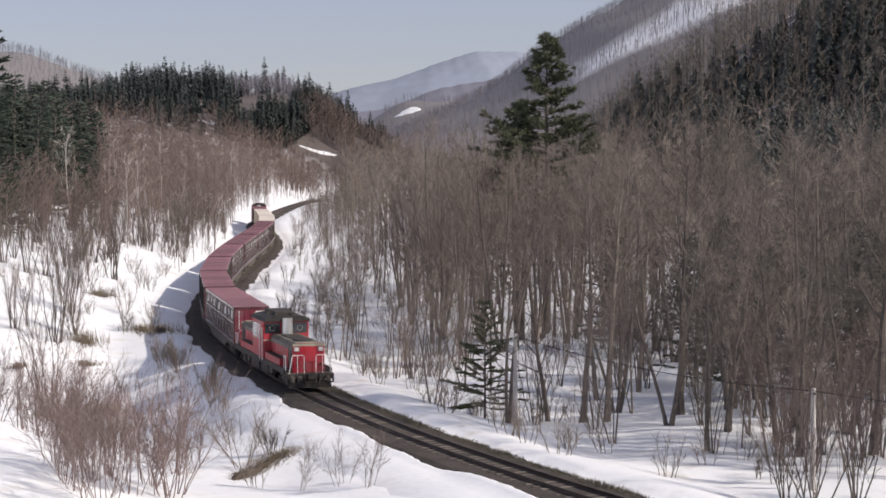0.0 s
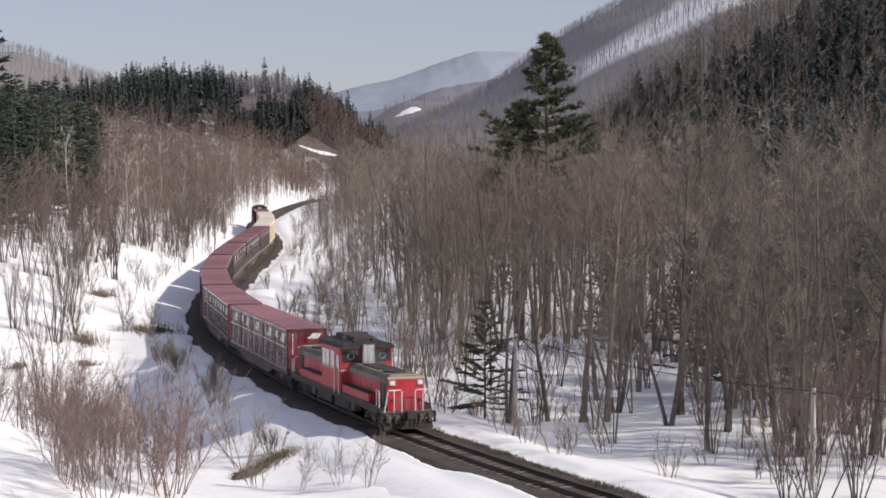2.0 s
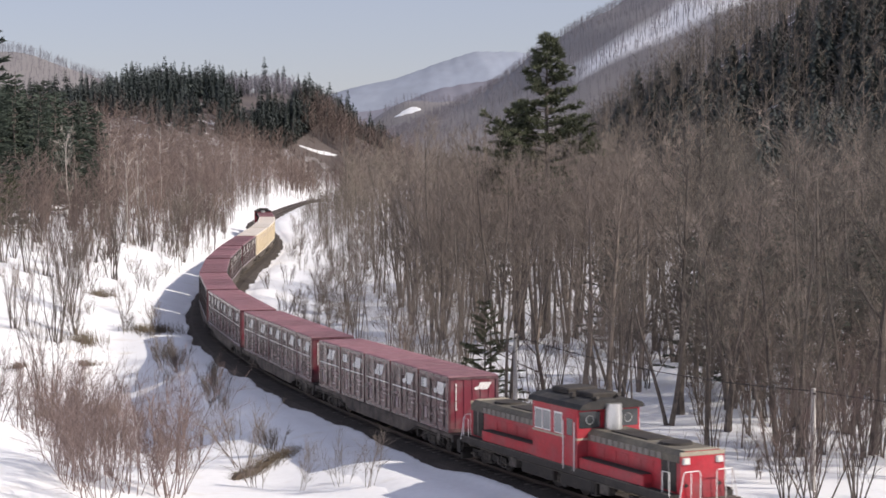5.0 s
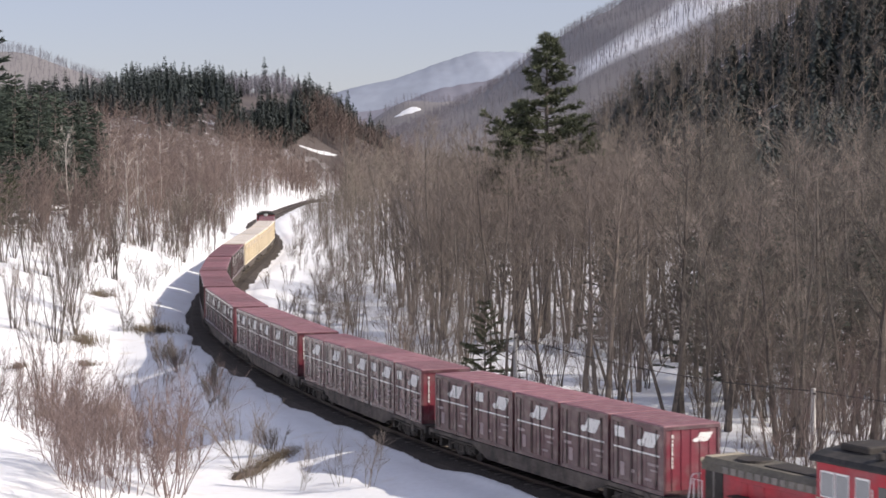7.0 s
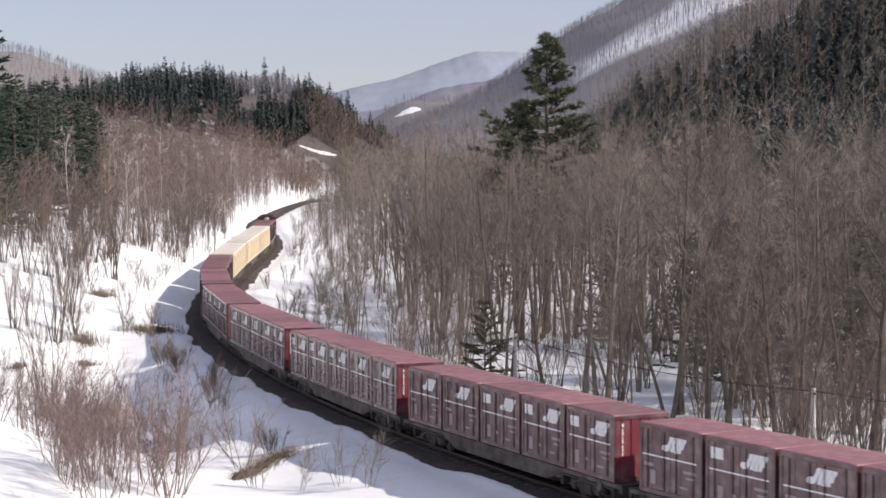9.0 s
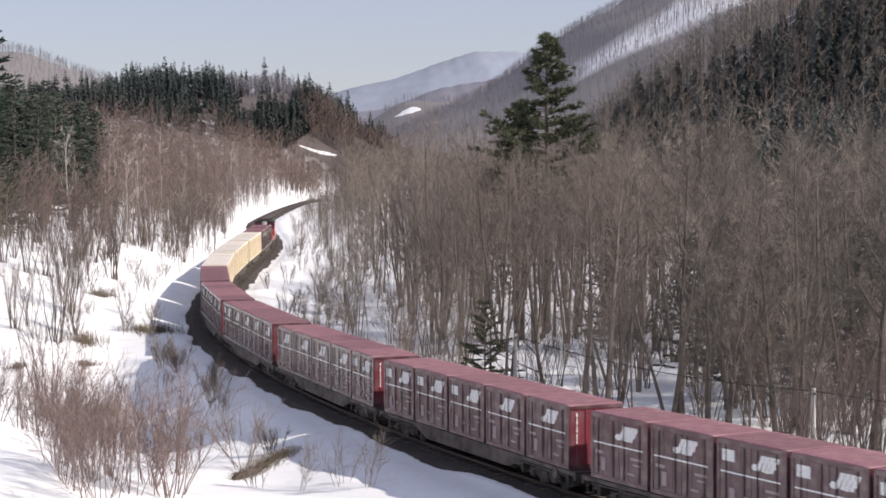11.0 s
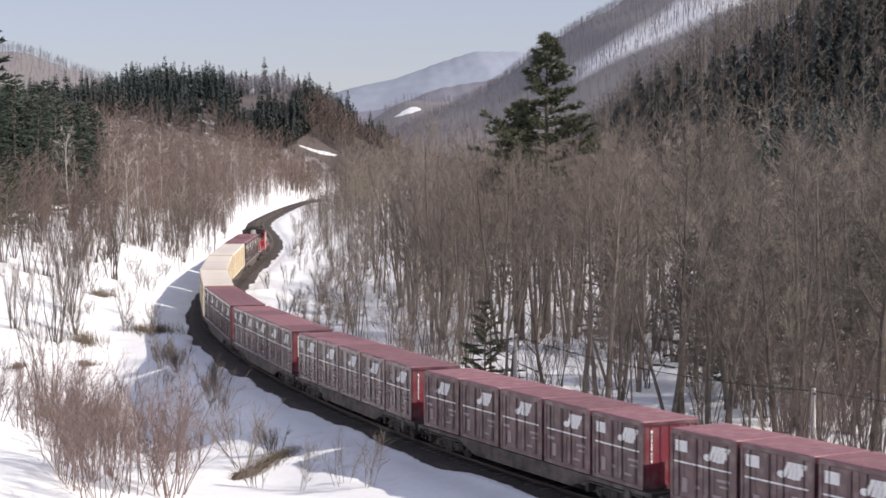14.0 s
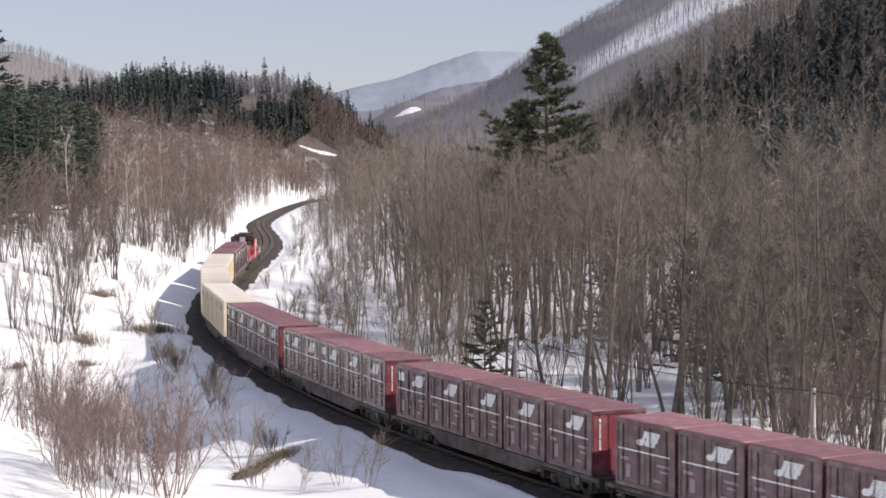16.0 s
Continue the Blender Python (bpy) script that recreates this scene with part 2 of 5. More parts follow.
# ---- the line: a plan curve in steps of a metre, from the camera's side away up the valley ----
BENDS = (0.00537, 0.00452, 0.00395, 0.00312, 0.00337, 0.0033, 0.00423, 0.00227, 0.00276, 0.00142, 0.00007, -0.00023, -0.00141,
         -0.00223, -0.00171, -0.00075, -0.00013, 0.00039, 0.00118, 0.00198, 0.00150, 0.0004, 0.0, 0.0002, 0.0002, 0.0002, 0.0003)
AHEAD = 640
_s = np.arange(AHEAD) + 0.5
_h = -0.53561 + np.concatenate([[0], np.cumsum(np.interp(_s, np.arange(len(BENDS)) * 16.0, BENDS))])
_hm = (_h[1:] + _h[:-1]) / 2
TX = 12.70697 + np.concatenate([[0], np.cumsum(np.sin(_hm))])
TY = 56.39126 + np.concatenate([[0], np.cumsum(np.cos(_hm))])
BACK = 140
TX = np.concatenate([12.70697 + np.arange(-BACK, 0) * math.sin(-0.53561), TX])
TY = np.concatenate([56.39126 + np.arange(-BACK, 0) * math.cos(-0.53561), TY])
TZ = np.interp(TY, (50, 90, 130, 170, 210, 250, 300, 350, 420, 560), (0.26, 0.0, -0.13, 0.09, 0.78, 1.29, 1.57, 1.6, 1.6, 1.6))
TZ = np.convolve(np.pad(TZ, 10, mode="edge"), np.ones(21) / 21, "valid")
TS = np.arange(len(TX)) - BACK


def on_line(s):
    return Vector((np.interp(s, TS, TX), np.interp(s, TS, TY), np.interp(s, TS, TZ)))


def beside(x, y):
    """For many points at once: the distance to the right of the line, and the line's height there."""
    x, y = np.asarray(x, float).ravel(), np.asarray(y, float).ravel()
    u, h = np.empty(len(x)), np.empty(len(x))
    nx, ny, nz = TX[::2], TY[::2], TZ[::2]
    dx, dy = np.gradient(nx), np.gradient(ny)
    ln = np.hypot(dx, dy)
    for a in range(0, len(x), 20000):
        q = slice(a, a + 20000)
        j = np.argmin((x[q, None] - nx) ** 2 + (y[q, None] - ny) ** 2, axis=1)
        ex, ey = x[q] - nx[j], y[q] - ny[j]
        side = (ex * dy[j] - ey * dx[j]) / ln[j]
        far = np.hypot(ex, ey)
        u[q], h[q] = np.where(far > 3, np.sign(side) * far, side), nz[j]
    return u, h


def ease(v, a, b):
    t = np.clip((v - a) / (b - a), 0, 1)
    return t * t * (3 - 2 * t)


def waves(x, y, size, seed):
    """Smooth rolling unevenness, about -1 to 1."""
    r = np.random.RandomState(seed)
    out = 0
    for _ in range(6):
        a, p, k = r.rand() * 6.28, r.rand() * 6.28, (0.6 + 0.9 * r.rand()) * 6.28 / size
        out = out + np.sin((x * math.cos(a) + y * math.sin(a)) * k + p)
    return out / 3.2


def land(x, y):
    """The height of the ground."""
    shape = np.shape(x)
    x, y = np.asarray(x, float).ravel(), np.asarray(y, float).ravel()
    u, zt = beside(x, y)
    a = np.abs(u)
    bed = zt - 0.34 - 0.35 * ease(a, 1.9, 3.0)
    # left: an embankment near by, a cutting slope farther up the valley
    near = 1 - ease(y, 112, 150)
    al = a + 0.5
    fall = -0.62 + 0.25 * ease(al, 3.0, 3.6) - (0.12 * np.clip(al - 3.6, 0, 4) + 2.45 * ease(al, 3.6, 10.5)) * (0.3 + 0.7 * ease(y + 0.5 * x, 76, 94)) + 0.24 * np.clip(a - 14, 0, 22) + 0.12 * np.clip(a - 37, 0, 60)
    rise = -0.62 + 0.35 * ease(al, 3.0, 3.6) + (0.27 * np.clip(al - 3.8, 0, 17) + 0.13 * np.clip(a - 21, 0, 130)) * (1 - 0.94 * ease(y, 830, 1130)) * (1 - ease(y, 590, 690) * (1 - ease(-x, 22, 78)))
    left = zt + near * fall + (1 - near) * rise
    # right: the snowy floor of the wood, and the hillside beyond
    right = zt - 0.62 + 0.3 * ease(a, 2.9, 3.5) - 0.85 * ease(a, 4.2, 9) + 0.02 * np.clip(a - 12, 0, 60) + 0.10 * np.clip(x - 34, 0, 90) * ease(y, 100, 160)
    z = np.where(u < 0, left, right)
    z = np.where(np.where(u < 0, a + 0.5, a) < 3.0, bed, z)
    rough = ease(a, 3.2, 9)
    z = z + rough * (0.16 * waves(x, y, 5.5, 1) + 0.4 * waves(x, y, 21, 2)) + ease(a, 30, 110) * 1.6 * waves(x, y, 70, 3)
    # the hills up the valley
    def hill(cx, cy, rx, ry, h, turn=0.0):
        c, s = math.cos(turn), math.sin(turn)
        p, q = ((x - cx) * c + (y - cy) * s) / rx, (-(x - cx) * s + (y - cy) * c) / ry
        return h * np.exp(-(p * p + q * q))
    z = z + hill(-31, 124, 6, 7, 1.9)
    far = ease(y, 300, 520)
    z = z + far * ease(a, 5, 55) * (hill(-105, 740, 75, 110, 27) + hill(-45, 760, 28, 100, 11) + hill(-82, 790, 24, 60, 5))
    z = z + hill(-330, 1250, 160, 260, 92)
    z = z + ease(y, 180, 420) * ease(x, 10, 60) * (hill(150, 430, 80, 170, 45) + hill(95, 520, 55, 120, 22))
    peak = hill(420, 1650, 320, 480, 330)
    z = z + np.where(peak > 112, 112 + (peak - 112) * 0.66, peak) + hill(-42, 1800, 60, 90, 38)
    return z.reshape(shape)


# ---- ground, bed and far ridges ----
def spaced(stops):
    """Grid lines: pairs of end and step."""
    out, at = [], stops[0][0]
    for end, step in stops[1:]:
        n = max(1, round((end - at) / step))
        out += [at + (end - at) * i / n for i in range(n)]
        at = end
    return np.array(out + [at])


def build_ground():
    xs = spaced([(-4500, 0), (-1200, 330), (-400, 40), (-120, 8), (-60, 2.0), (45, 1.25), (90, 3), (200, 8), (800, 30), (4500, 370)])
    ys = spaced([(-600, 0), (-60, 60), (40, 10), (60, 1.5), (190, 1.25), (330, 2.5), (640, 6), (690, 5), (760, 3.5), (860, 10), (1900, 30), (4700, 280)])
    gx, gy = np.meshgrid(xs, ys)
    z = land(gx, gy)
    side, _ = beside(gx, gy)
    z = z - 0.4 * (1 - ease(np.abs(side), 4.0, 5.4)).reshape(z.shape)
    v = np.stack([gx.ravel(), gy.ravel(), z.ravel()], -1)
    n, w = len(xs), len(ys)
    i = (np.arange(w - 1)[:, None] * n + np.arange(n - 1)).ravel()
    f = np.stack([i, i + 1, i + n + 1, i + n], -1)
    me = bpy.data.meshes.new("ground")
    me.from_pydata(v.tolist(), [], f.tolist())
    me.materials.append(SNOW)
    me.shade_smooth()
    return tagged(new("ground", me), "rolling snow-covered valley floor and hillsides in late winter", "ground", kind="structure")


def strip(name, cuts, s0, s1, step, material, lift=0.0, wobble=0.0, seed=0):
    """A sheet along the line: cuts are pairs of offset to the right and height against the rail tops."""
    rows = np.arange(s0, s1 + 0.01, step)
    r = np.random.RandomState(seed)
    v, f = [], []
    for k, s in enumerate(rows):
        p, q = on_line(s), on_line(s + 0.5)
        d = (q - p).normalized()
        n = Vector((d.y, -d.x, 0)).normalized()
        for j, (o, h) in enumerate(cuts):
            edge = wobble * (r.rand() - 0.5) * (3 if j in (0, len(cuts) - 1) else 1)
            v.append(tuple(p + n * (o + edge) + Vector((0, 0, h + lift + wobble * 0.2 * (r.rand() - 0.5)))))
    c = len(cuts)
    for k in range(len(rows) - 1):
        for j in range(c - 1):
            a = k * c + j
            f.append((a, a + 1, a + c + 1, a + c))
    me = bpy.data.meshes.new(name)
    me.from_pydata(v, [], f)
    me.materials.append(material)
    return me


BED = ((-3.5, -0.72), (-2.6, -0.5), (-1.9, -0.22), (-0.6, -0.185), (0.6, -0.185), (1.7, -0.22), (2.4, -0.45), (3.1, -0.72))


def snow_verge(name, side, label):
    """The ragged edge of the snow along one side of the line."""
    rows = np.arange(-60, 500, 0.4)
    r = np.random.RandomState(7 if side > 0 else 8)
    rag = np.convolve(r.rand(len(rows) + 8) - 0.5, np.ones(9) / 9, "valid")[:len(rows)] * 0.6 + 0.10 * np.sin(rows * 0.31) + 0.09 * np.sin(rows * 0.83 + 1) + 0.1 * (r.rand(len(rows)) - 0.5)
    offs = (0.0, 0.07, 0.2, 0.45, 0.9, 1.6, 2.4, 3.2, 4.0)
    pts, base, out = [], [], []
    for s, w in zip(rows, rag):
        p, q = on_line(s), on_line(s + 0.5)
        d = (q - p).normalized()
        n = Vector((d.y, -d.x, 0)).normalized() * side
        edge = 2.42 if side > 0 else 1.9 + 0.5 * min(1.0, max(0.0, (s - 20) / 70))
        for o in offs:
            u = edge + w * max(0.0, 1 - o / 2.4) + o
            c = p + n * u
            pts.append((c.x, c.y))
            base.append(p.z)
            out.append(u)
    a = np.array(pts)
    z = land(a[:, 0], a[:, 1])
    c = len(offs)
    bed_u, bed_z = [k[0] for k in BED], [k[1] for k in BED]
    v = []
    for i, (x, y) in enumerate(pts):
        j = i % c
        stone = base[i] + float(np.interp(side * out[i], bed_u, bed_z))
        if j == 0:
            h = stone - 0.06
        else:
            h = z[i] + (0.02, 0.03, 0.04, 0.06, 0.08, 0.07, 0.04, -0.14)[j - 1]
            if out[i] < 3.1:
                h = max(h, stone + (0.06, 0.11, 0.14, 0.16, 0.14, 0.1, 0.0, -0.2)[j - 1])
        v.append((x, y, h))
    f = []
    for k in range(len(rows) - 1):
        for j in range(c - 1):
            q = (k * c + j, k * c + j + 1, (k + 1) * c + j + 1, (k + 1) * c + j)
            f.append(q if side > 0 else q[::-1])
    me = bpy.data.meshes.new(name)
    me.from_pydata(v, [], f)
    me.materials.append(SNOW)
    me.shade_smooth()
    tagged(new(name, me), label, "snow bank", kind="structure")


def snow_patch(name, label, cx, cy, rx, ry, turn, seed, lift=0.3):
    """An open stretch of snow that lies on the slope, with a ragged outline."""
    r = random.Random(seed)
    ph = [r.uniform(0, 6.28) for _ in range(3)]
    rings, n = 7, 48
    x, y, drop = [], [], []
    for i in range(rings + 1):
        for k in range(n):
            a, d = 6.2832 * k / n, i / rings
            e = d * (1 + 0.16 * math.sin(3 * a + ph[0]) + 0.11 * math.sin(7 * a + ph[1]) + 0.08 * math.sin(13 * a + ph[2]))
            p, q = math.cos(a) * rx * e, math.sin(a) * ry * e
            x.append(cx + p * math.cos(turn) - q * math.sin(turn))
            y.append(cy + p * math.sin(turn) + q * math.cos(turn))
            drop.append(lift if i < rings else -lift)
    z = land(np.array(x), np.array(y)) + np.array(drop)
    f = [(i * n + k, (i + 1) * n + k, (i + 1) * n + (k + 1) % n, i * n + (k + 1) % n) for i in range(rings) for k in range(n)]
    me = bpy.data.meshes.new(name)
    me.from_pydata(list(zip(x, y, z.tolist())), [], f)
    me.materials.append(SNOW_OPEN)
    me.shade_smooth()
    tagged(new(name, me), label, "snow", kind="structure")


def weeds(name, label, material, count, s0, s1, u0, u1, tall, seed):
    r = random.Random(seed)
    m = Mesh()
    for _ in range(count):
        s = s0 + (s1 - s0) * r.random() ** 1.5
        p, q = on_line(s), on_line(s + 0.5)
        d = (q - p).normalized()
        o = r.uniform(u0, u1)
        c = p + Vector((d.y, -d.x, 0)) * o
        c.z = p.z - 0.28 - max(0.0, abs(o) - 1.8) * 0.35
        patch = 0.5 + 0.5 * math.sin(s * 0.9) * math.sin(s * 0.37 + o)
        h = tall * r.uniform(0.4, 1.1) * (0.55 + 0.6 * patch)
        for _ in range(3):
            m.spike(c, c + Vector((r.uniform(-0.6, 0.6) * h, r.uniform(-0.6, 0.6) * h, h * r.uniform(0.5, 1))), 0.028)
    tagged(new(name, m.data(name, material)), label, "weeds", kind="stuff")


def build_line():
    snow_verge("snow_bank_left", -1, "ragged snow edge beside the ballast bed")
    snow_verge("snow_bank_right", 1, "low snow ridge between the line and the wood")
    weeds("trackside_weeds", "dark dry weeds along the foot of the ballast", WEED, 9000, -14, 130, 1.35, 2.65, 0.34, 9)
    weeds("shoulder_weeds", "low dark weeds on the shoulder of the ballast", WEED, 3200, -14, 110, -2.0, -1.25, 0.13, 10)
    bed = strip("ballast_bed", BED, -100, 560, 0.5, BALLAST, 0.02, 0.06, 3)
    tagged(new("ballast_bed", bed), "dark gravel ballast bed of a single railway line", "ballast", kind="structure")
    track = tagged(new("railway_track"), "single railway line with rusty rails on timber sleepers", "track")
    sec = [(-0.062, -0.153), (0.062, -0.153), (0.062, -0.143), (0.012, -0.115), (0.012, -0.04), (0.034, -0.03), (0.034, 0.0), (-0.034, 0.0),
           (-0.034, -0.03), (-0.012, -0.04), (-0.012, -0.115), (-0.062, -0.143), (-0.062, -0.153)]
    for side in (-0.566, 0.566):
        part("rail", strip("rail", [(side + a, b) for a, b in sec], -100, 560, 2.0, RAIL), RAIL, track)
    me = Mesh().box(-1.05, 1.05, -0.11, 0.11, -0.34, -0.155, 0.015).data("sleeper", SLEEPER)
    r = random.Random(5)
    many = Mesh()
    for k in range(-60, 640):
        s = k * 0.66
        p, q = on_line(s), on_line(s + 0.5)
        rz = math.degrees(math.atan2(q.y - p.y, q.x - p.x)) - 90 + r.uniform(-1.5, 1.5)
        if -1 <= k < 290:
            ob = part("sleeper", me, SLEEPER, track)
            ob.matrix_basis = pose(p.x, p.y, p.z + r.uniform(-0.02, 0.02), 0, 0, rz)
        else:
            m = pose(p.x, p.y, p.z, 0, 0, rz)
            b = len(many.v)
            many.v += [tuple(m @ Vector((x, y, z))) for z in (-0.34, -0.155) for x, y in ((-1.05, -0.11), (1.05, -0.11), (1.05, 0.11), (-1.05, 0.11))]
            many.f += [tuple(b + i for i in f) for f in ((4, 5, 6, 7), (0, 1, 5, 4), (1, 2, 6, 5), (2, 3, 7, 6), (3, 0, 4, 7))]
    tagged(part("sleeper_row", many, SLEEPER, track), kind="stuff")


# ---- the train: local y runs forward, z is up from the rail tops ----
def build_bogie(parent, y, wheelbase, r=0.43):
    m = Mesh()
    for x in (-0.98, 0.98):
        m.box(x - 0.07, x + 0.07, y - wheelbase / 2 - 0.35, y + wheelbase / 2 + 0.35, 0.4, 0.66)
        m.box(x - 0.1, x + 0.1, y - 0.36, y + 0.36, 0.24, 0.78)
        for d in (-0.55, 0.55):
            m.tube([(x, y + d, 0.3), (x, y + d, 0.72)], [0.09, 0.09], 8)
        for d in (-1, 1):
            m.box(x - 0.12, x + 0.12, y + d * wheelbase / 2 - 0.15, y + d * wheelbase / 2 + 0.15, 0.3, 0.58)
    m.box(-0.95, 0.95, y - 0.2, y + 0.2, 0.45, 0.75)
    bogie = part("bogie", m, BLACK, parent)
    for d in (-1, 1):
        w = Mesh()
        for x in (-0.6, 0.6):
            w.disc((x, 0, 0), (1, 0, 0), r, 0.12, 20)
        w.tube([(-0.95, 0, 0), (0.95, 0, 0)], [0.08, 0.08], 8)
        ob = part("wheelset", w, BLACK, bogie)
        ob.matrix_basis = pose(0, y + d * wheelbase / 2, r)
        for x in (-1.06, 1.06):
            box = Mesh().box(x - 0.07, x + 0.07, y + d * wheelbase / 2 - 0.13, y + d * wheelbase / 2 + 0.13, 0.33, 0.56, 0.02)
            box.disc((x + math.copysign(0.08, x), y + d * wheelbase / 2, r), (1, 0, 0), 0.1, 0.05, 10)
            part("axle_box", box, DUST, bogie)
    for x in (-1.08, 1.08):
        springs = Mesh()
        for k in (-0.24, 0.0, 0.24):
            springs.tube([(x, y + k, 0.36), (x, y + k, 0.66)], [0.07, 0.07], 8)
        part("spring_set", springs, DUST, bogie)
        part("brake_lever", Mesh().tube([(x, y - wheelbase / 2 - 0.5, 0.42), (x, y - 0.5, 0.72), (x, y + 0.5, 0.72), (x, y + wheelbase / 2 + 0.5, 0.42)], [0.03] * 4, 5), DUST, bogie)
    return bogie


def build_wagon():
    wagon = tagged(new("container_wagon"), "black flat container wagon with grimy underframe", "wagon", "wagons of the freight train")
    m = Mesh()
    for x in (-0.45, 0.45):
        m.prism([(x - 0.09, 0.72), (x + 0.09, 0.72), (x + 0.09, 1.02), (x - 0.09, 1.02)], -9.9, 9.9)
    for k in range(11):
        y = -9.6 + 1.92 * k
        m.box(-1.2, 1.2, y - 0.07, y + 0.07, 0.84, 1.0)
    part("centre_sill", m, BLACK, wagon)
    # plate added under the containers to keep sun off the track below
    part("deck", Mesh().box(-1.13, 1.13, -9.84, 9.84, 1.005, 1.045), BLACK, wagon)
    for x in (-1.2, 1.2):
        part("side_sill", Mesh().box(x - 0.06, x + 0.06, -9.95, 9.95, 0.88, 1.03), SILL, wagon)
        part("side_pipe", Mesh().tube([(x * 1.02, -9.4, 0.8), (x * 1.02, -5.6, 0.8), (x * 1.02, -5.2, 0.7), (x * 1.02, 5.2, 0.7), (x * 1.02, 5.6, 0.8), (x * 1.02, 9.4, 0.8)], [0.03] * 6, 5), DUST, wagon)
        part("hand_brake", Mesh().disc((x * 1.1, 8.5, 0.8), (1, 0, 0), 0.2, 0.04, 14).tube([(x * 1.02, 8.5, 0.8), (x * 1.12, 8.5, 0.8)], [0.04, 0.04], 6), DUST, wagon)
        for y in (-9.5, -4.5, 4.6, 9.5):
            part("stirrup_step", Mesh().tube([(x, y - 0.2, 0.9), (x, y - 0.2, 0.45), (x, y + 0.2, 0.45), (x, y + 0.2, 0.9)], [0.025] * 4, 5), DUST, wagon)
        belly = Mesh()
        belly.v = [(x + e, y, z) for e in (-0.05, 0.05) for y, z in ((-5.6, 0.88), (-4.2, 0.42), (4.2, 0.42), (5.6, 0.88))]
        belly.f = [(0, 1, 2, 3), (7, 6, 5, 4), (0, 4, 5, 1), (1, 5, 6, 2), (2, 6, 7, 3)]
        part("belly_plate", belly, SILL, wagon)
    for y in (-9.95, 9.95):
        s = 1 if y > 0 else -1
        part("end_beam", Mesh().box(-1.25, 1.25, y - 0.1, y + 0.1, 0.72, 1.05), BLACK, wagon)
        part("coupler", Mesh().box(-0.12, 0.12, min(y, y + 0.28 * s), max(y, y + 0.28 * s), 0.74, 1.0).box(-0.2, 0.2, y + 0.05 * s - 0.08, y + 0.05 * s + 0.08, 0.72, 1.02), BLACK, wagon)
        part("end_rail", Mesh().tube([(-1.15, y, 1.05), (-1.15, y, 1.75), (-0.6, y, 1.75), (-0.6, y, 1.05)], [0.022] * 4, 6), WHITE, wagon)
    part("brake_rigging", Mesh().tube([(-0.3, -8.6, 0.5), (-0.3, 8.6, 0.5)], [0.05, 0.05], 6).tube([(0.35, -8.6, 0.42), (0.35, 8.6, 0.42)], [0.04, 0.04], 6), BLACK, wagon)
    for y in (-9.1, -5.2, 5.2, 9.1):
        part("brake_hanger", Mesh().box(-1.1, 1.1, y - 0.12, y + 0.12, 0.35, 0.8), BLACK, wagon)
    for x in (-0.8, 0.8):
        part("brake_box", Mesh().box(x - 0.3, x + 0.3, -1.9, -0.7, 0.4, 0.8, 0.03), BLACK, wagon)
        part("air_tank", Mesh().tube([(x, 0.6, 0.6), (x, 2.2, 0.6)], [0.2, 0.2], 12), BLACK, wagon)
    for y in (-7.1, 7.1):
        build_bogie(wagon, y, 1.9)
    return wagon


def emblem(m, place, c, z, k):
    """A slanted white shape: small teeth upward, a hook and broader teeth downward. place(along, up, out) gives a point of the face."""
    pts = [(-0.3, 0.28), (-0.33, 0.16), (-0.5, 0.16)]
    pts += [(-0.36 + 0.2 * math.cos(t), 0.06 + 0.15 * math.sin(t)) for t in (2.9, 3.4, 4.0, 4.7, 5.4, 6.0)] + [(-0.15, 0.28)]
    for x0, x1, q0 in ((-0.12, 0.04, -0.06), (0.06, 0.22, -0.08), (0.24, 0.4, -0.06)):
        pts += [(x0, 0.28), (x0, q0), (x1, q0), (x1, 0.28)]
    pts += [(0.4, 0.1), (0.48, 0.1), (0.48, 0.32)]
    for i in range(3, -1, -1):
        x0 = -0.28 + 0.205 * i
        pts += [(x0 + 0.185, 0.32), (x0 + 0.185, 0.5), (x0, 0.5), (x0, 0.32)]
    n = len(pts)
    m.v += [place(c + 1.12 * k * (p + 0.3 * q), z + 0.92 * k * q, d) for d in (0.0, 0.006) for p, q in pts]
    m.f += [tuple(range(n, 2 * n)), tuple(range(n - 1, -1, -1))] + [(i, (i + 1) % n, n + (i + 1) % n, n + i) for i in range(n)]


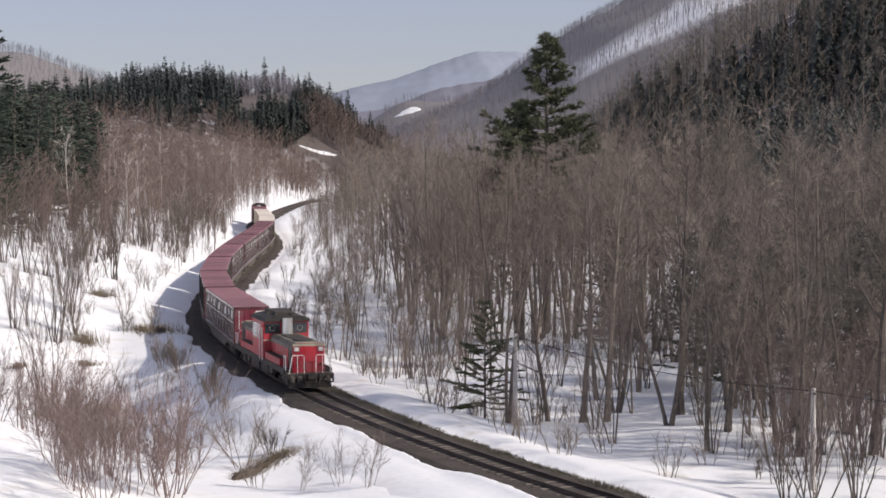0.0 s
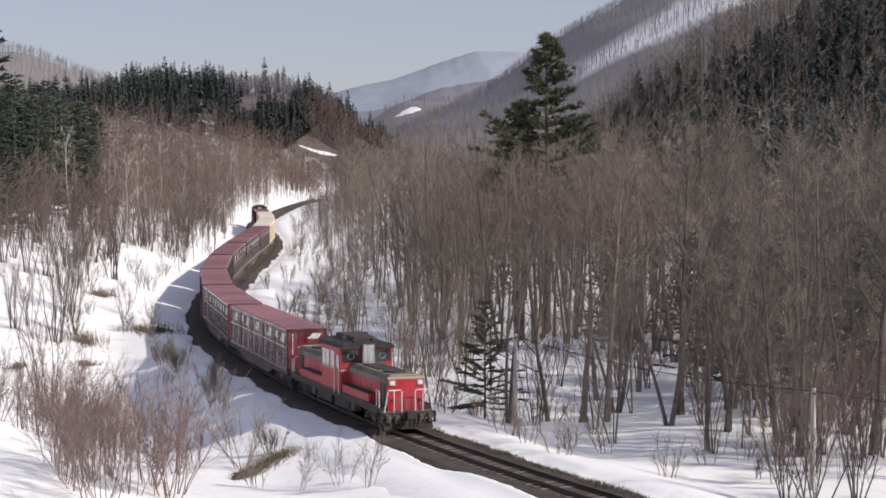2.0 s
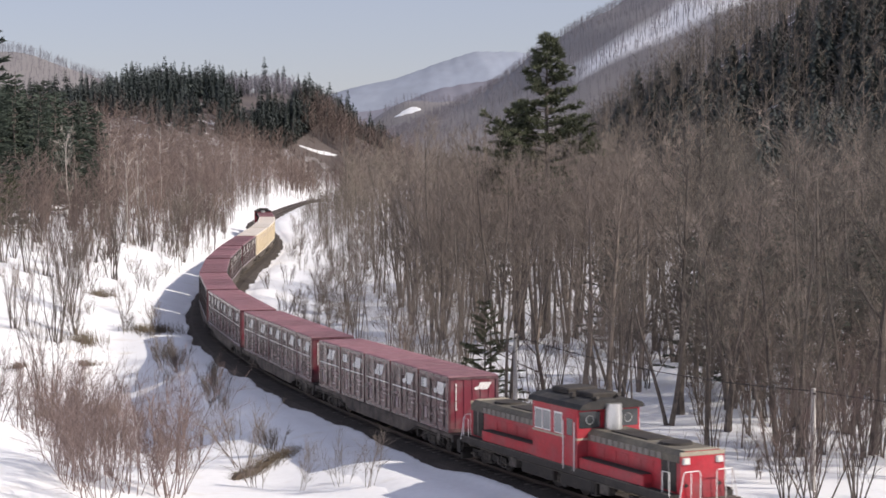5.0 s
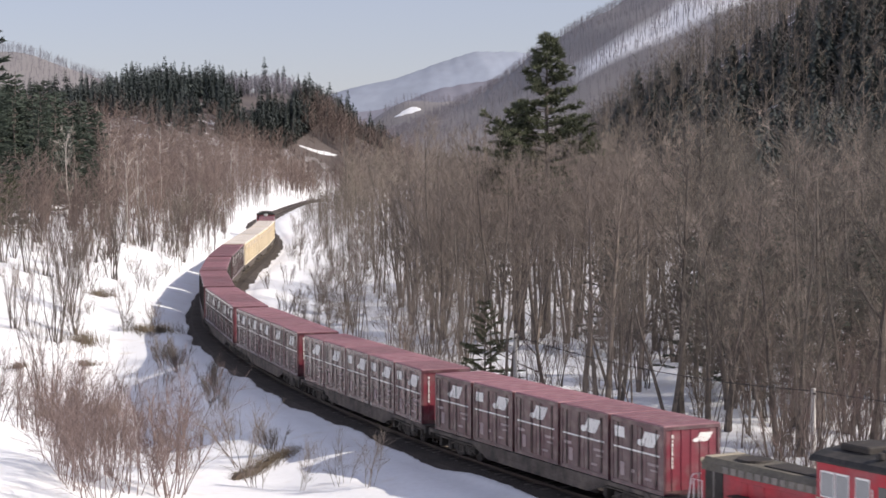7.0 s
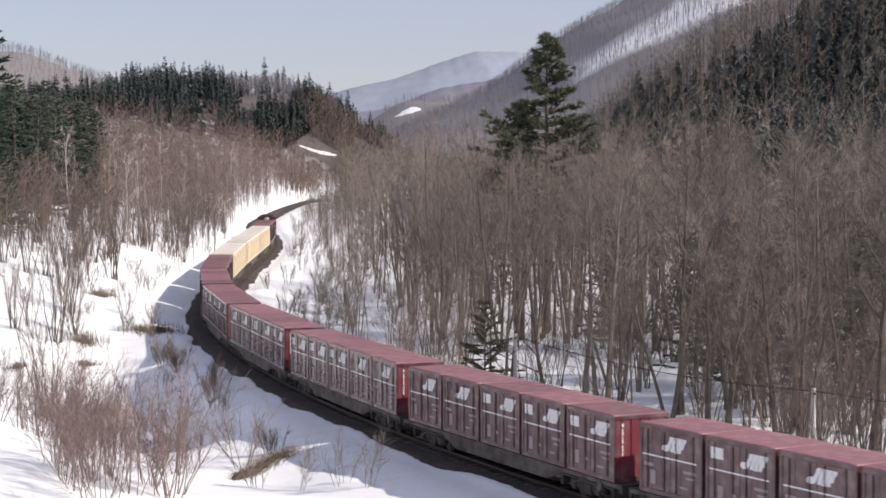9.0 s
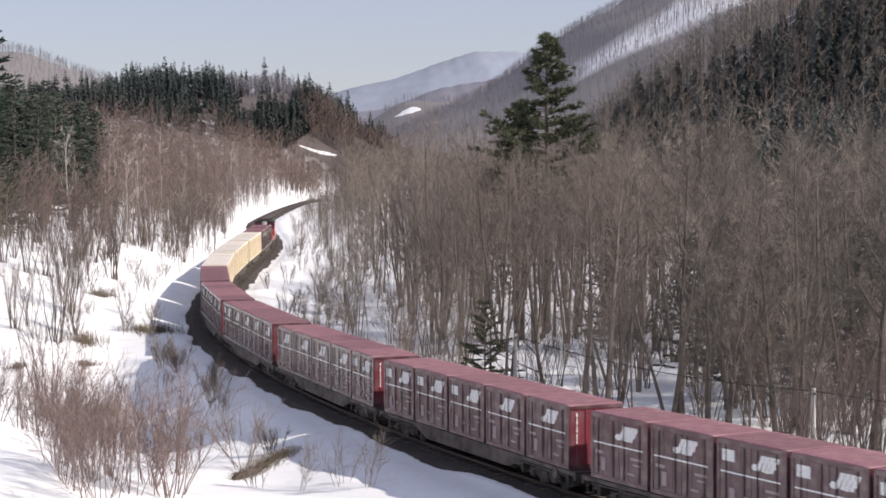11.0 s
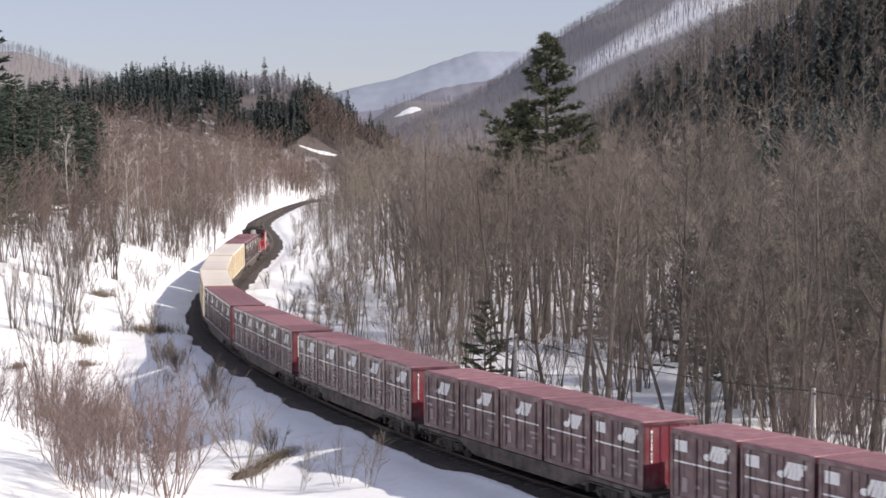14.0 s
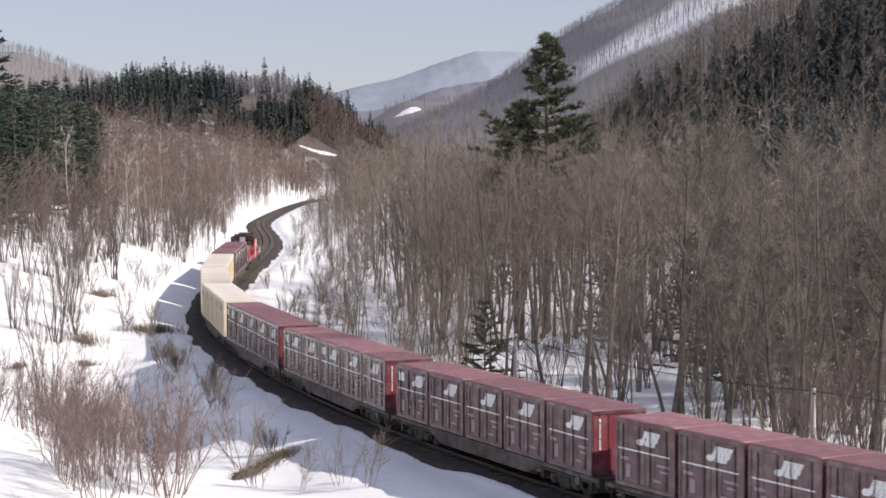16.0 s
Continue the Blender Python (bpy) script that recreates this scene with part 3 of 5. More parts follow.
def build_container(cream=False, marks=0):
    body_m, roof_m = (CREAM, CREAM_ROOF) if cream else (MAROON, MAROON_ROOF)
    label = "cream and yellow ribbed freight container with pale roof" if cream else "maroon freight container with white markings and faded roof"
    box = tagged(new("freight_container"), label, "container", "containers of the freight train")
    hl, hw, h = 1.8, 1.225, 2.5
    m = Mesh().box(-hw + 0.05, hw - 0.05, -hl + 0.05, hl - 0.05, 0.06, h - 0.05)
    part("body", m, body_m, box)
    m = Mesh()
    for x in (-hw + 0.06, hw - 0.06):
        for y in (-hl + 0.07, hl - 0.07):
            m.box(x - 0.06, x + 0.06, y - 0.07, y + 0.07, 0.0, h - 0.02)
    for x in (-hw + 0.04, hw - 0.04):
        m.box(x - 0.04, x + 0.04, -hl + 0.14, hl - 0.14, 0.0, 0.16).box(x - 0.04, x + 0.04, -hl + 0.14, hl - 0.14, h - 0.16, h - 0.02)
    for y in (-hl + 0.04, hl - 0.04):
        m.box(-hw + 0.12, hw - 0.12, y - 0.04, y + 0.04, 0.0, 0.16).box(-hw + 0.12, hw - 0.12, y - 0.04, y + 0.04, h - 0.14, h - 0.02)
    part("corner_frame", m, body_m if cream else MAROON_SHADED, box)
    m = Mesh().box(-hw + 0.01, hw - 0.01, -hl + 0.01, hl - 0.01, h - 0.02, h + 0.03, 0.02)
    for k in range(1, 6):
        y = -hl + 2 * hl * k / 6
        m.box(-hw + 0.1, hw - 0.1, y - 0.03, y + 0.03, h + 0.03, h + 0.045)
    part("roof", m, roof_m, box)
    for x in (-1, 1):
        face = x * (hw - 0.05)
        out = lambda d, e: sorted((face + x * d, face + x * e))
        m = Mesh()
        if cream:
            for k in range(9):
                y = -hl + 0.3 + k * (2 * hl - 0.6) / 8
                part("side_rib", Mesh().box(*out(0, 0.06), y - 0.06, y + 0.06, 0.16, h - 0.16), YELLOW if k % 2 else body_m, box)
        else:
            for y0, y1 in ((-hl + 0.16, -0.02), (0.02, hl - 0.16)):
                leaf = Mesh().box(*out(0, 0.028), y0, y1, 0.18, h - 0.18)
                for f in (0.33, 0.67):
                    y = y0 + (y1 - y0) * f
                    leaf.box(*out(0.028, 0.04), y - 0.06, y + 0.06, 0.22, h - 0.22)
                door = part("side_door", leaf, MAROON_SHADED, box)
                for f in (0.2, 0.8):
                    y = y0 + (y1 - y0) * f
                    part("lock_rod", Mesh().tube([(face + x * 0.055, y, 0.2), (face + x * 0.055, y, h - 0.2)], [0.02, 0.02], 6), BLACK, door)
        if cream:
            part("marking", Mesh().box(*out(0.061, 0.066), -0.5, 0.2, 1.7, 2.1), GREYMARK, box)
            continue
        d0, d1 = 0.042, 0.048
        fwd = x
        band = Mesh().box(*out(d0, d1), *sorted((-fwd * (hl - 0.2), fwd * (hl - 0.3))), 1.36, 1.42)
        part("white_band", band, WHITE, box)
        sign = Mesh()
        emblem(sign, lambda p, q, d: (face + x * (d0 + d), p * fwd, q), (0.15, 0.68, 0.42)[marks], 1.7, 1.05)
        part("white_emblem", sign, WHITE, box)
        if marks == 1:
            y0, y1 = sorted((-1.52 * fwd, -0.86 * fwd))
            part("white_panel", Mesh().box(*out(d0, d1), y0, y1, 1.76, 2.16), WHITE, box)
        for a, b, z0, z1 in ((-1.5, -0.95, 0.98, 1.1), (0.75, 1.45, 0.98, 1.08), (0.9, 1.4, 0.78, 0.86), (-1.15, -0.85, 0.35, 0.86), (0.55, 1.0, 0.4, 0.5), (-0.4, -0.15, 0.55, 0.68))[marks % 2:5 + marks % 2]:
            y0, y1 = sorted((a * fwd, b * fwd))
            part("lettering_bar", Mesh().box(*out(d0, d1), y0, y1, z0, z1), GREYMARK, box)
    for y in (-1, 1):
        face = y * (hl - 0.05)
        m = Mesh()
        for k in range(5):
            x = -0.8 + 0.4 * k
            m.box(x - 0.05, x + 0.05, *sorted((face, face + y * 0.03)), 0.16, h - 0.14)
        part("end_ribs", m, body_m, box)
        if not cream:
            column = Mesh()
            for i, (w, t) in enumerate(((0.06, 0.12), (0.05, 0.13), (0.07, 0.08), (0.06, 0.14), (0.04, 0.12), (0.06, 0.13), (0.05, 0.09), (0.07, 0.13))):
                z0 = 0.98 + 0.155 * i
                column.box(*sorted((y * (0.84 - w / 2), y * (0.84 + w / 2))), *sorted((face + y * 0.031, face + y * 0.036)), z0, z0 + t)
            part("lettering_column", column, WHITE, box)
            if marks == 1:
                sign = Mesh()
                emblem(sign, lambda p, q, d: (-y * p, face + y * (0.031 + d), q), 0.42, 1.92, 0.62)
                part("white_emblem", sign, WHITE, box)
    return box


def build_locomotive():
    loco = tagged(new("diesel_locomotive"), "red centre-cab diesel locomotive with sooty grey roofs", "locomotive", "locomotives")
    # frame, walkway and side sills
    part("frame", Mesh().box(-1.38, 1.38, -8.05, 8.05, 0.95, 1.18), BLACK, loco)
    for x in (-1.4, 1.4):
        part("side_sill", Mesh().box(x - 0.04, x + 0.04, -7.95, 7.95, 0.94, 1.2), BLACK, loco, "dusty dark side sill")
        part("walkway_edge", Mesh().box(x - 0.05, x + 0.05, -7.95, 7.95, 1.2, 1.235), DUST, loco)
    for y, d in ((5.1, 1), (-5.1, -1)):
        hood(loco, y, d)
    # cab
    cab = part("cab", Mesh().box(-1.42, 1.42, -1.75, 1.75, 1.18, 3.55), RED, loco)
    part("cab_band", Mesh().box(-1.435, 1.435, -1.765, 1.765, 2.3, 2.38), BANDCREAM, cab)
    roof = Mesh()
    sec = [(-1.46, 3.5), (1.46, 3.5), (1.48, 3.56), (1.36, 3.7), (1.0, 3.81), (0.5, 3.87), (0, 3.89), (-0.5, 3.87), (-1.0, 3.81), (-1.36, 3.7), (-1.48, 3.56)]
    roof.prism(sec, -2.05, 2.05)
    r = part("cab_roof", roof, ROOFGREY, loco, "sooty grey curved cab roof")
    vents = Mesh().box(-0.7, 0.7, -1.5, -0.2, 3.87, 4.08, 0.05).tube([(-0.9, -1.2, 3.86), (-0.9, -1.2, 4.06)], [0.16, 0.14], 10).tube([(0.95, 0.6, 3.86), (0.95, 0.6, 4.04)], [0.14, 0.12], 10).tube([(-0.95, 0.9, 3.84), (-0.3, 0.9, 4.02), (0.4, 0.9, 4.0)], [0.035] * 3, 6).box(-0.6, 0.6, 0.2, 1.5, 3.87, 4.06, 0.05).tube([(-0.25, 1.75, 3.9), (-0.25, 2.1, 4.06)], [0.05, 0.08], 8).tube([(0.7, 1.7, 3.87), (0.7, 2.1, 3.97)], [0.05, 0.08], 8)
    part("roof_vent", vents, BLACK, r)
    for x in (-1, 1):
        for y in (-1.25, -0.6, 0.3):
            w = part("cab_window", Mesh().box(*sorted((x * 1.41, x * 1.432)), y - 0.28, y + 0.28, 2.46, 3.2), PALEGLASS, cab)
            part("window_frame", Mesh().box(*sorted((x * 1.42, x * 1.445)), y - 0.305, y - 0.28, 2.42, 3.26).box(*sorted((x * 1.42, x * 1.445)), y + 0.28, y + 0.305, 2.42, 3.26).box(*sorted((x * 1.42, x * 1.445)), y - 0.28, y + 0.28, 3.2, 3.26).box(*sorted((x * 1.42, x * 1.445)), y - 0.28, y + 0.28, 2.42, 2.46), WHITE, w)
        door = part("cab_door", Mesh().box(*sorted((x * 1.415, x * 1.44)), 0.85, 1.55, 1.25, 3.3), RED, cab)
        part("door_window", Mesh().box(*sorted((x * 1.44, x * 1.447)), 0.98, 1.42, 2.45, 3.1), GLASS, door)
        for y in (0.78, 1.62):
            part("handrail", Mesh().tube([(x * 1.49, y, 1.1), (x * 1.49, y, 3.0)], [0.022, 0.022], 6), WHITE, cab)
    for d in (-1, 1):
        for x in (-0.87, 0.87):
            w = part("front_window", Mesh().box(x - 0.47, x + 0.47, *sorted((d * 1.74, d * 1.765)), 2.76, 3.4), GLASS, cab)
            ring = Mesh()
            n = 20
            ring.tube([(x + 0.17 * math.cos(6.2832 * k / n), d * 1.78, 3.08 + 0.17 * math.sin(6.2832 * k / n)) for k in range(n + 1)], [0.018] * (n + 1), 5, cap=False)
            part("clear_view_screen", ring, STEEL, w, "round rotating clear-view screen rim")
        stack = Mesh().tube([(0, d * 2.1, 2.7), (0, d * 2.1, 3.72)], [0.35, 0.33], 18)
        part("exhaust_pipe", stack, STEEL, loco, "bright aluminium exhaust stack")
        # end: beam, plough, coupler, steps
        y = d * 8.4
        beam = part("buffer_beam", Mesh().box(-1.3, 1.3, *sorted((y - d * 0.25, y + d * 0.14)), 0.66, 0.96), BLACK, loco)
        part("front_apron", Mesh().box(-0.95, 0.95, *sorted((d * 8.04, d * 8.115)), 0.94, 1.2), RED, loco)
        part("end_platform", Mesh().box(-1.36, 1.36, *sorted((d * 7.9, y + d * 0.16)), 0.96, 1.0), DUST, loco)
        for k in (-1, 1):
            gear = Mesh().box(*sorted((k * 0.5, k * 0.72)), *sorted((y + d * 0.14, y + d * 0.3)), 0.6, 0.86, 0.03).box(*sorted((k * 0.95, k * 1.2)), *sorted((y + d * 0.1, y + d * 0.24)), 0.5, 0.9, 0.03)
            gear.disc((k * 1.05, y + d * 0.28, 0.78), (0, 1, 0), 0.12, 0.1, 12)
            part("beam_fitting", gear, DUST, beam)
        part("snow_plough", Mesh().prism([(-1.28, 0.14), (1.28, 0.14), (1.22, 0.6), (-1.22, 0.6)], *sorted((y - d * 0.1, y + d * 0.1))), BLACK, loco)
        part("coupler", Mesh().box(-0.13, 0.13, *sorted((y, y + d * 0.6)), 0.74, 1.02).box(-0.22, 0.22, *sorted((y + d * 0.4, y + d * 0.62)), 0.7, 1.06), BLACK, beam)
        for k in (-1, 1):
            hoses = Mesh()
            for a in (0.35, 0.55, 0.78):
                hoses.tube([(k * a, y + d * 0.2, 0.95), (k * a, y + d * 0.34, 0.75), (k * (a - 0.06), y + d * 0.3, 0.45)], [0.03] * 3, 6)
            part("air_hose", hoses, DUST, beam)
            part("end_handrail", Mesh().tube([(k * 0.35, y + d * 0.08, 1.0), (k * 0.35, y + d * 0.08, 1.98), (k * 0.42, y + d * 0.08, 2.06), (k * 1.0, y + d * 0.08, 2.06), (k * 1.08, y + d * 0.08, 1.95), (k * 1.3, y + d * 0.08, 0.72)], [0.024] * 6, 6).tube([(k * 0.75, y + d * 0.08, 1.0), (k * 0.75, y + d * 0.08, 2.06)], [0.02, 0.02], 6), WHITE, loco, "white-painted tube handrail")
            st = Mesh()
            for z in (0.45, 0.75):
                st.box(*sorted((k * 1.05, k * 1.4)), y - 0.16, y + 0.16, z - 0.02, z + 0.02)
            st.box(*sorted((k * 1.38, k * 1.41)), y - 0.16, y + 0.16, 0.43, 0.96)
            part("footstep", st, BLACK, loco)
            part("corner_rail", Mesh().tube([(k * 1.36, y - d * 0.4, 0.98), (k * 1.36, y - d * 0.4, 2.0), (k * 1.36, y - d * 0.85, 2.0), (k * 1.36, y - d * 0.85, 1.2)], [0.024] * 4, 6), WHITE, loco)
    for x in (-1, 1):
        for y in (-1.6, 1.6):
            part("fuel_tank", Mesh().box(*sorted((x * 0.55, x * 1.32)), y - 1.3, y + 1.3, 0.42, 0.95, 0.06), BLACK, loco)
        for y in (-3.6, 3.6):
            part("sand_box", Mesh().box(*sorted((x * 1.0, x * 1.36)), y - 0.32, y + 0.32, 0.5, 0.92, 0.04), DUST, loco)
            part("side_step", Mesh().box(*sorted((x * 1.2, x * 1.42)), y - 0.85, y - 0.45, 0.36, 0.4).box(*sorted((x * 1.39, x * 1.42)), y - 0.85, y - 0.82, 0.36, 0.95).box(*sorted((x * 1.39, x * 1.42)), y - 0.48, y - 0.45, 0.36, 0.95), DUST, loco)
        part("brake_pipe", Mesh().tube([(x * 1.3, -7.6, 0.86), (x * 1.3, 7.6, 0.86)], [0.03, 0.03], 6), DUST, loco)
    for y in (-6.3, 0.0, 6.3):
        build_bogie(loco, y, 2.2)
    return loco


def hood(loco, yc, d):
    """One of the two long engine hoods; d is 1 for the one in front."""
    y0, y1 = sorted((d * 1.75, d * 8.1))
    hw, top = 0.95, 2.72
    sec = [(-hw, 1.18), (hw, 1.18), (hw, top - 0.16), (hw - 0.2, top), (-hw + 0.2, top), (-hw, top - 0.16)]
    body = part("hood", Mesh().prism(sec, y0, y1), RED, loco)
    # grey top cover
    sec = [(-hw - 0.012, top - 0.42), (hw + 0.012, top - 0.42), (hw + 0.012, top - 0.155), (hw - 0.195, top + 0.012), (-hw + 0.195, top + 0.012), (-hw - 0.012, top - 0.155)]
    cover = part("hood_top", Mesh().prism(sec, y0 + 0.02, y1 - 0.05), HOODGREY, body, "sooty grey hood top with louvres")
    fan = Mesh().tube([(0, d * 6.4, top), (0, d * 6.4, top + 0.1)], [0.62, 0.6], 20).box(-0.5, 0.5, *sorted((d * 2.7, d * 5.3)), top + 0.01, top + 0.06, 0.02)
    part("roof_fan", fan, BLACK, cover)
    for x in (-1, 1):
        lv = Mesh()
        for k in range(12):
            y = d * (2.15 + 0.42 * k)
            lv.box(*sorted((x * hw, x * (hw + 0.03))), y - 0.14, y + 0.14, top - 0.4, top - 0.18)
        part("louvre", lv, LOUVRE, cover)
        part("radiator_grille", Mesh().box(*sorted((x * (hw - 0.01), x * (hw + 0.02))), *sorted((d * 6.9, d * 7.85)), 1.25, 2.3), BLACK, body)
        part("grille_post", Mesh().box(*sorted((x * (hw + 0.02), x * (hw + 0.035))), *sorted((d * 7.35, d * 7.42)), 1.25, 2.3), LOUVRE, body)
        step = Mesh().box(*sorted((x * hw, x * 1.36)), *sorted((d * 1.76, d * 6.3)), 1.18, 1.66, 0.03)
        part("side_box", step, RED, loco)
        part("step_top", Mesh().box(*sorted((x * hw, x * 1.37)), *sorted((d * 1.98, d * 6.2)), 1.66, 1.69), BLACK, loco)
        for k in range(5):
            y = d * (2.6 + 0.85 * k)
            part("hood_door", Mesh().box(*sorted((x * hw, x * (hw + 0.015))), y - 0.38, y + 0.38, 1.7, 2.15), RED, body)
        # headlight
        lamp = part("headlight", Mesh().box(*sorted((x * 0.56, x * 0.88)), *sorted((d * 8.06, d * 8.17)), 2.26, 2.5, 0.03), STEEL, body)
        part("lens", Mesh().disc((x * 0.72, d * 8.18, 2.38), (0, 1, 0), 0.1, 0.03, 14), LENS, lamp)
        part("tail_light", Mesh().disc((x * 0.72, d * 8.13, 1.5), (0, 1, 0), 0.07, 0.06, 10), BLACK, body)
    part("end_band", Mesh().box(-hw - 0.01, hw + 0.01, *sorted((d * 8.09, d * 8.125)), top - 0.17, top - 0.02), BANDCREAM, body)
    part("front_cap", Mesh().box(-hw + 0.2, hw - 0.2, *sorted((d * 7.75, d * 8.12)), top + 0.012, top + 0.03), BANDCREAM, cover, "dirty tan front edge of the hood top")


SPEED, SLOW, START = 8.7786, -0.02086, 49.49983
LOCO, WAGON = 18.0, 20.4
TIMES = [0.5 * k for k in range(33)]


def riding(t, centre, half):
    """The pose of a vehicle whose middle runs that far behind the train's front, on two bogies."""
    s = START - SPEED * t - 0.5 * SLOW * t * t + centre
    a, b = on_line(s - half), on_line(s + half)
    d = (a - b).normalized()
    right = d.cross(Vector((0, 0, 1))).normalized()
    up = right.cross(d)
    m = Matrix((right, d, up)).transposed().to_4x4()
    m.translation = (a + b) / 2
    return m


MOVING = []


def build_train():
    loco = build_locomotive()
    helper = copy_thing(loco, Matrix())
    tagged(helper, "red centre-cab diesel helper locomotive pushing at the tail")
    MOVING.append((loco, LOCO / 2, 6.3, Matrix()))
    MOVING.append((helper, LOCO * 1.5 + WAGON * 11, 6.3, Matrix()))
    wagon = build_wagon()
    kinds = [build_container(False, k) for k in range(3)] + [build_container(True)]
    used = set()
    r = random.Random(11)

    def another(ob):
        if ob not in used:
            used.add(ob)
            return ob
        return copy_thing(ob, Matrix())

    for k in range(11):
        centre = LOCO + WAGON * (k + 0.5)
        MOVING.append((another(wagon), centre, 7.1, Matrix()))
        for j in range(5):
            box = another(kinds[3] if k in (7, 8, 9) else kinds[1] if (k == 0 and j == 0) or r.random() < 0.4 else kinds[r.choice((0, 2))])
            MOVING.append((box, centre, 7.1, pose(0, (2 - j) * 3.81, 1.06)))


def motions():
    for ob, centre, half, offset in MOVING:
        walk(ob, [(t, riding(t, centre, half) @ offset) for t in TIMES])
        for child in ob.children_recursive:
            if child.name.startswith("wheelset"):
                hub = child.matrix_basis.translation.copy()
                walk(child, [(k / 15, pose(*hub, -math.degrees((SPEED * k / 15 + 0.5 * SLOW * (k / 15) ** 2) / 0.43))) for k in range(241)])


# ---- woods ----
def limb(m, r, p, d, length, radius, sides, steps, lift):
    """A bending tapered branch; returns its points."""
    pts, dirs = [Vector(p)], Vector(d).normalized()
    for k in range(steps):
        dirs = (dirs + Vector((r.uniform(-0.18, 0.18), r.uniform(-0.18, 0.18), lift + r.uniform(-0.1, 0.1)))).normalized()
        pts.append(pts[-1] + dirs * (length / steps))
    m.tube(pts, [radius * (1 - 0.8 * k / steps) for k in range(steps + 1)], sides, cap=False)
    return pts


def along(pts, f):
    k = min(int(f * (len(pts) - 1)), len(pts) - 2)
    g = f * (len(pts) - 1) - k
    return pts[k].lerp(pts[k + 1], g), (pts[k + 1] - pts[k]).normalized()


def around(r, d, spread):
    v = Vector((r.gauss(0, 1), r.gauss(0, 1), r.gauss(0, 1)))
    return (Vector(d).normalized() + v.normalized() * spread).normalized()


def bare_tree_meshes(seed, height, radius, start=0.35, limbs=24, reach=0.3, subs=5, twigs=7, thin=0.62, stems=1):
    """Trunk and crown of a leafless broadleaved tree; some fork near the ground."""
    r = random.Random(seed)
    trunk, crown = Mesh(), Mesh()
    turn, n = r.uniform(0, 6.28), 9
    for stem in range(stems):
        az, tilt = turn + 6.2832 * stem / stems, r.uniform(0.12, 0.24) if stems > 1 else r.uniform(0, 0.06)
        size = 1.0 if stem == 0 else r.uniform(0.7, 0.9)
        thick = radius * size * (0.8 if stems > 1 else 1.0)
        lean = Vector((math.cos(az) * tilt, math.sin(az) * tilt, 1)).normalized()
        pts = [Vector((math.cos(az) * 0.06, math.sin(az) * 0.06, -0.5)) if stems > 1 else Vector((0, 0, -0.5))]
        for k in range(n):
            lean = (lean + Vector((r.uniform(-0.08, 0.08), r.uniform(-0.08, 0.08), 0.015))).normalized()
            pts.append(pts[-1] + lean * ((height * size * 0.95 + 0.5) / n))
        trunk.tube(pts, [thick * (1.3 if k == 0 else (1 - 0.9 * (k / n) ** 1.1)) for k in range(n + 1)], 7, cap=False)
        count = max(8, round(limbs * size / stems ** 0.7))
        for k in range(count):
            f = start + (0.98 - start) * ((k + r.random()) / count)
            p, d = along(pts, f)
            az = k * 2.4 + r.uniform(-0.5, 0.5)
            rise = r.uniform(0.2, 1.15) + 0.45 * f
            out = Vector((math.cos(az), math.sin(az), rise))
            length = height * size * reach * (1.15 - 0.75 * (f - start) / (1 - start)) * r.uniform(0.65, 1.2)
            rr = thick * (1 - 0.85 * f) * r.uniform(0.28, 0.45)
            q = limb(trunk, r, p, out, length, rr, 4, 4, 0.12)
            for j in range(subs):
                g = 0.2 + 0.78 * (j + r.random()) / subs
                a, e = along(q, g)
                sub = limb(crown, r, a, around(r, e, 0.85) + Vector((0, 0, 0.15)), length * r.uniform(0.25, 0.5) * (1.1 - 0.4 * g), max(0.016, rr * 0.38 * (1 - 0.5 * g)) * thin, 3, 1, 0.1)
                for i in range(twigs):
                    b, c = along(sub, 0.15 + 0.85 * (i + r.random()) / twigs)
                    crown.spike(b, b + around(r, c, 0.8) * r.uniform(0.5, 1.4), 0.015 * thin)
            b, c = q[-1], q[-1] - q[-2]
            for i in range(4):
                crown.spike(b, b + around(r, c, 0.6) * r.uniform(0.6, 1.3), 0.015 * thin)
    return trunk, crown


def bare_tree(name, seed, label, category, group, bark, twig, **shape):
    t, c = bare_tree_meshes(seed, **shape)
    ob = tagged(new(name), label, category, group)
    part("trunk", t, bark, ob)
    part("crown", c, twig, ob)
    return ob


def shrub(seed, height, stems, twig, label, spread=0.35, name="bare_shrub", branches=9, twigs=4, category="shrub", group="bare shrubs on the snow", bark=None, flare=0.55, lift=0.35, fine=1.0):
    """Many leafless stems out of one root."""
    r = random.Random(seed)
    c = Mesh()
    ob = tagged(new(name), label, category, group)
    for k in range(stems):
        m = Mesh()
        az = r.uniform(0, 6.28)
        base = Vector((math.cos(az) * r.uniform(0, 0.45), math.sin(az) * r.uniform(0, 0.45), -0.2))
        h = height * r.uniform(0.6, 1.0)
        pts = limb(m, r, base, Vector((math.cos(az) * spread * r.uniform(0.2, 1.3), math.sin(az) * spread * r.uniform(0.2, 1.3), 1)), h, (0.013 + 0.0048 * height) * fine, 4, 5, 0.06)
        for j in range(branches):
            p, d = along(pts, 0.26 + 0.74 * (j + r.random()) / branches)
            sub = limb(c, r, p, around(r, d, flare) + Vector((0, 0, lift)), h * r.uniform(0.15, 0.34), 0.012 * fine, 3, 1, 0.05)
            for i in range(twigs):
                b, e = along(sub, r.uniform(0.1, 1))
                c.spike(b, b + around(r, e, 0.6) * r.uniform(0.3, 0.75), 0.0085 * fine)
        part("stem", m, bark or BARK, ob)
    part("crown", c, twig, ob)
    return ob


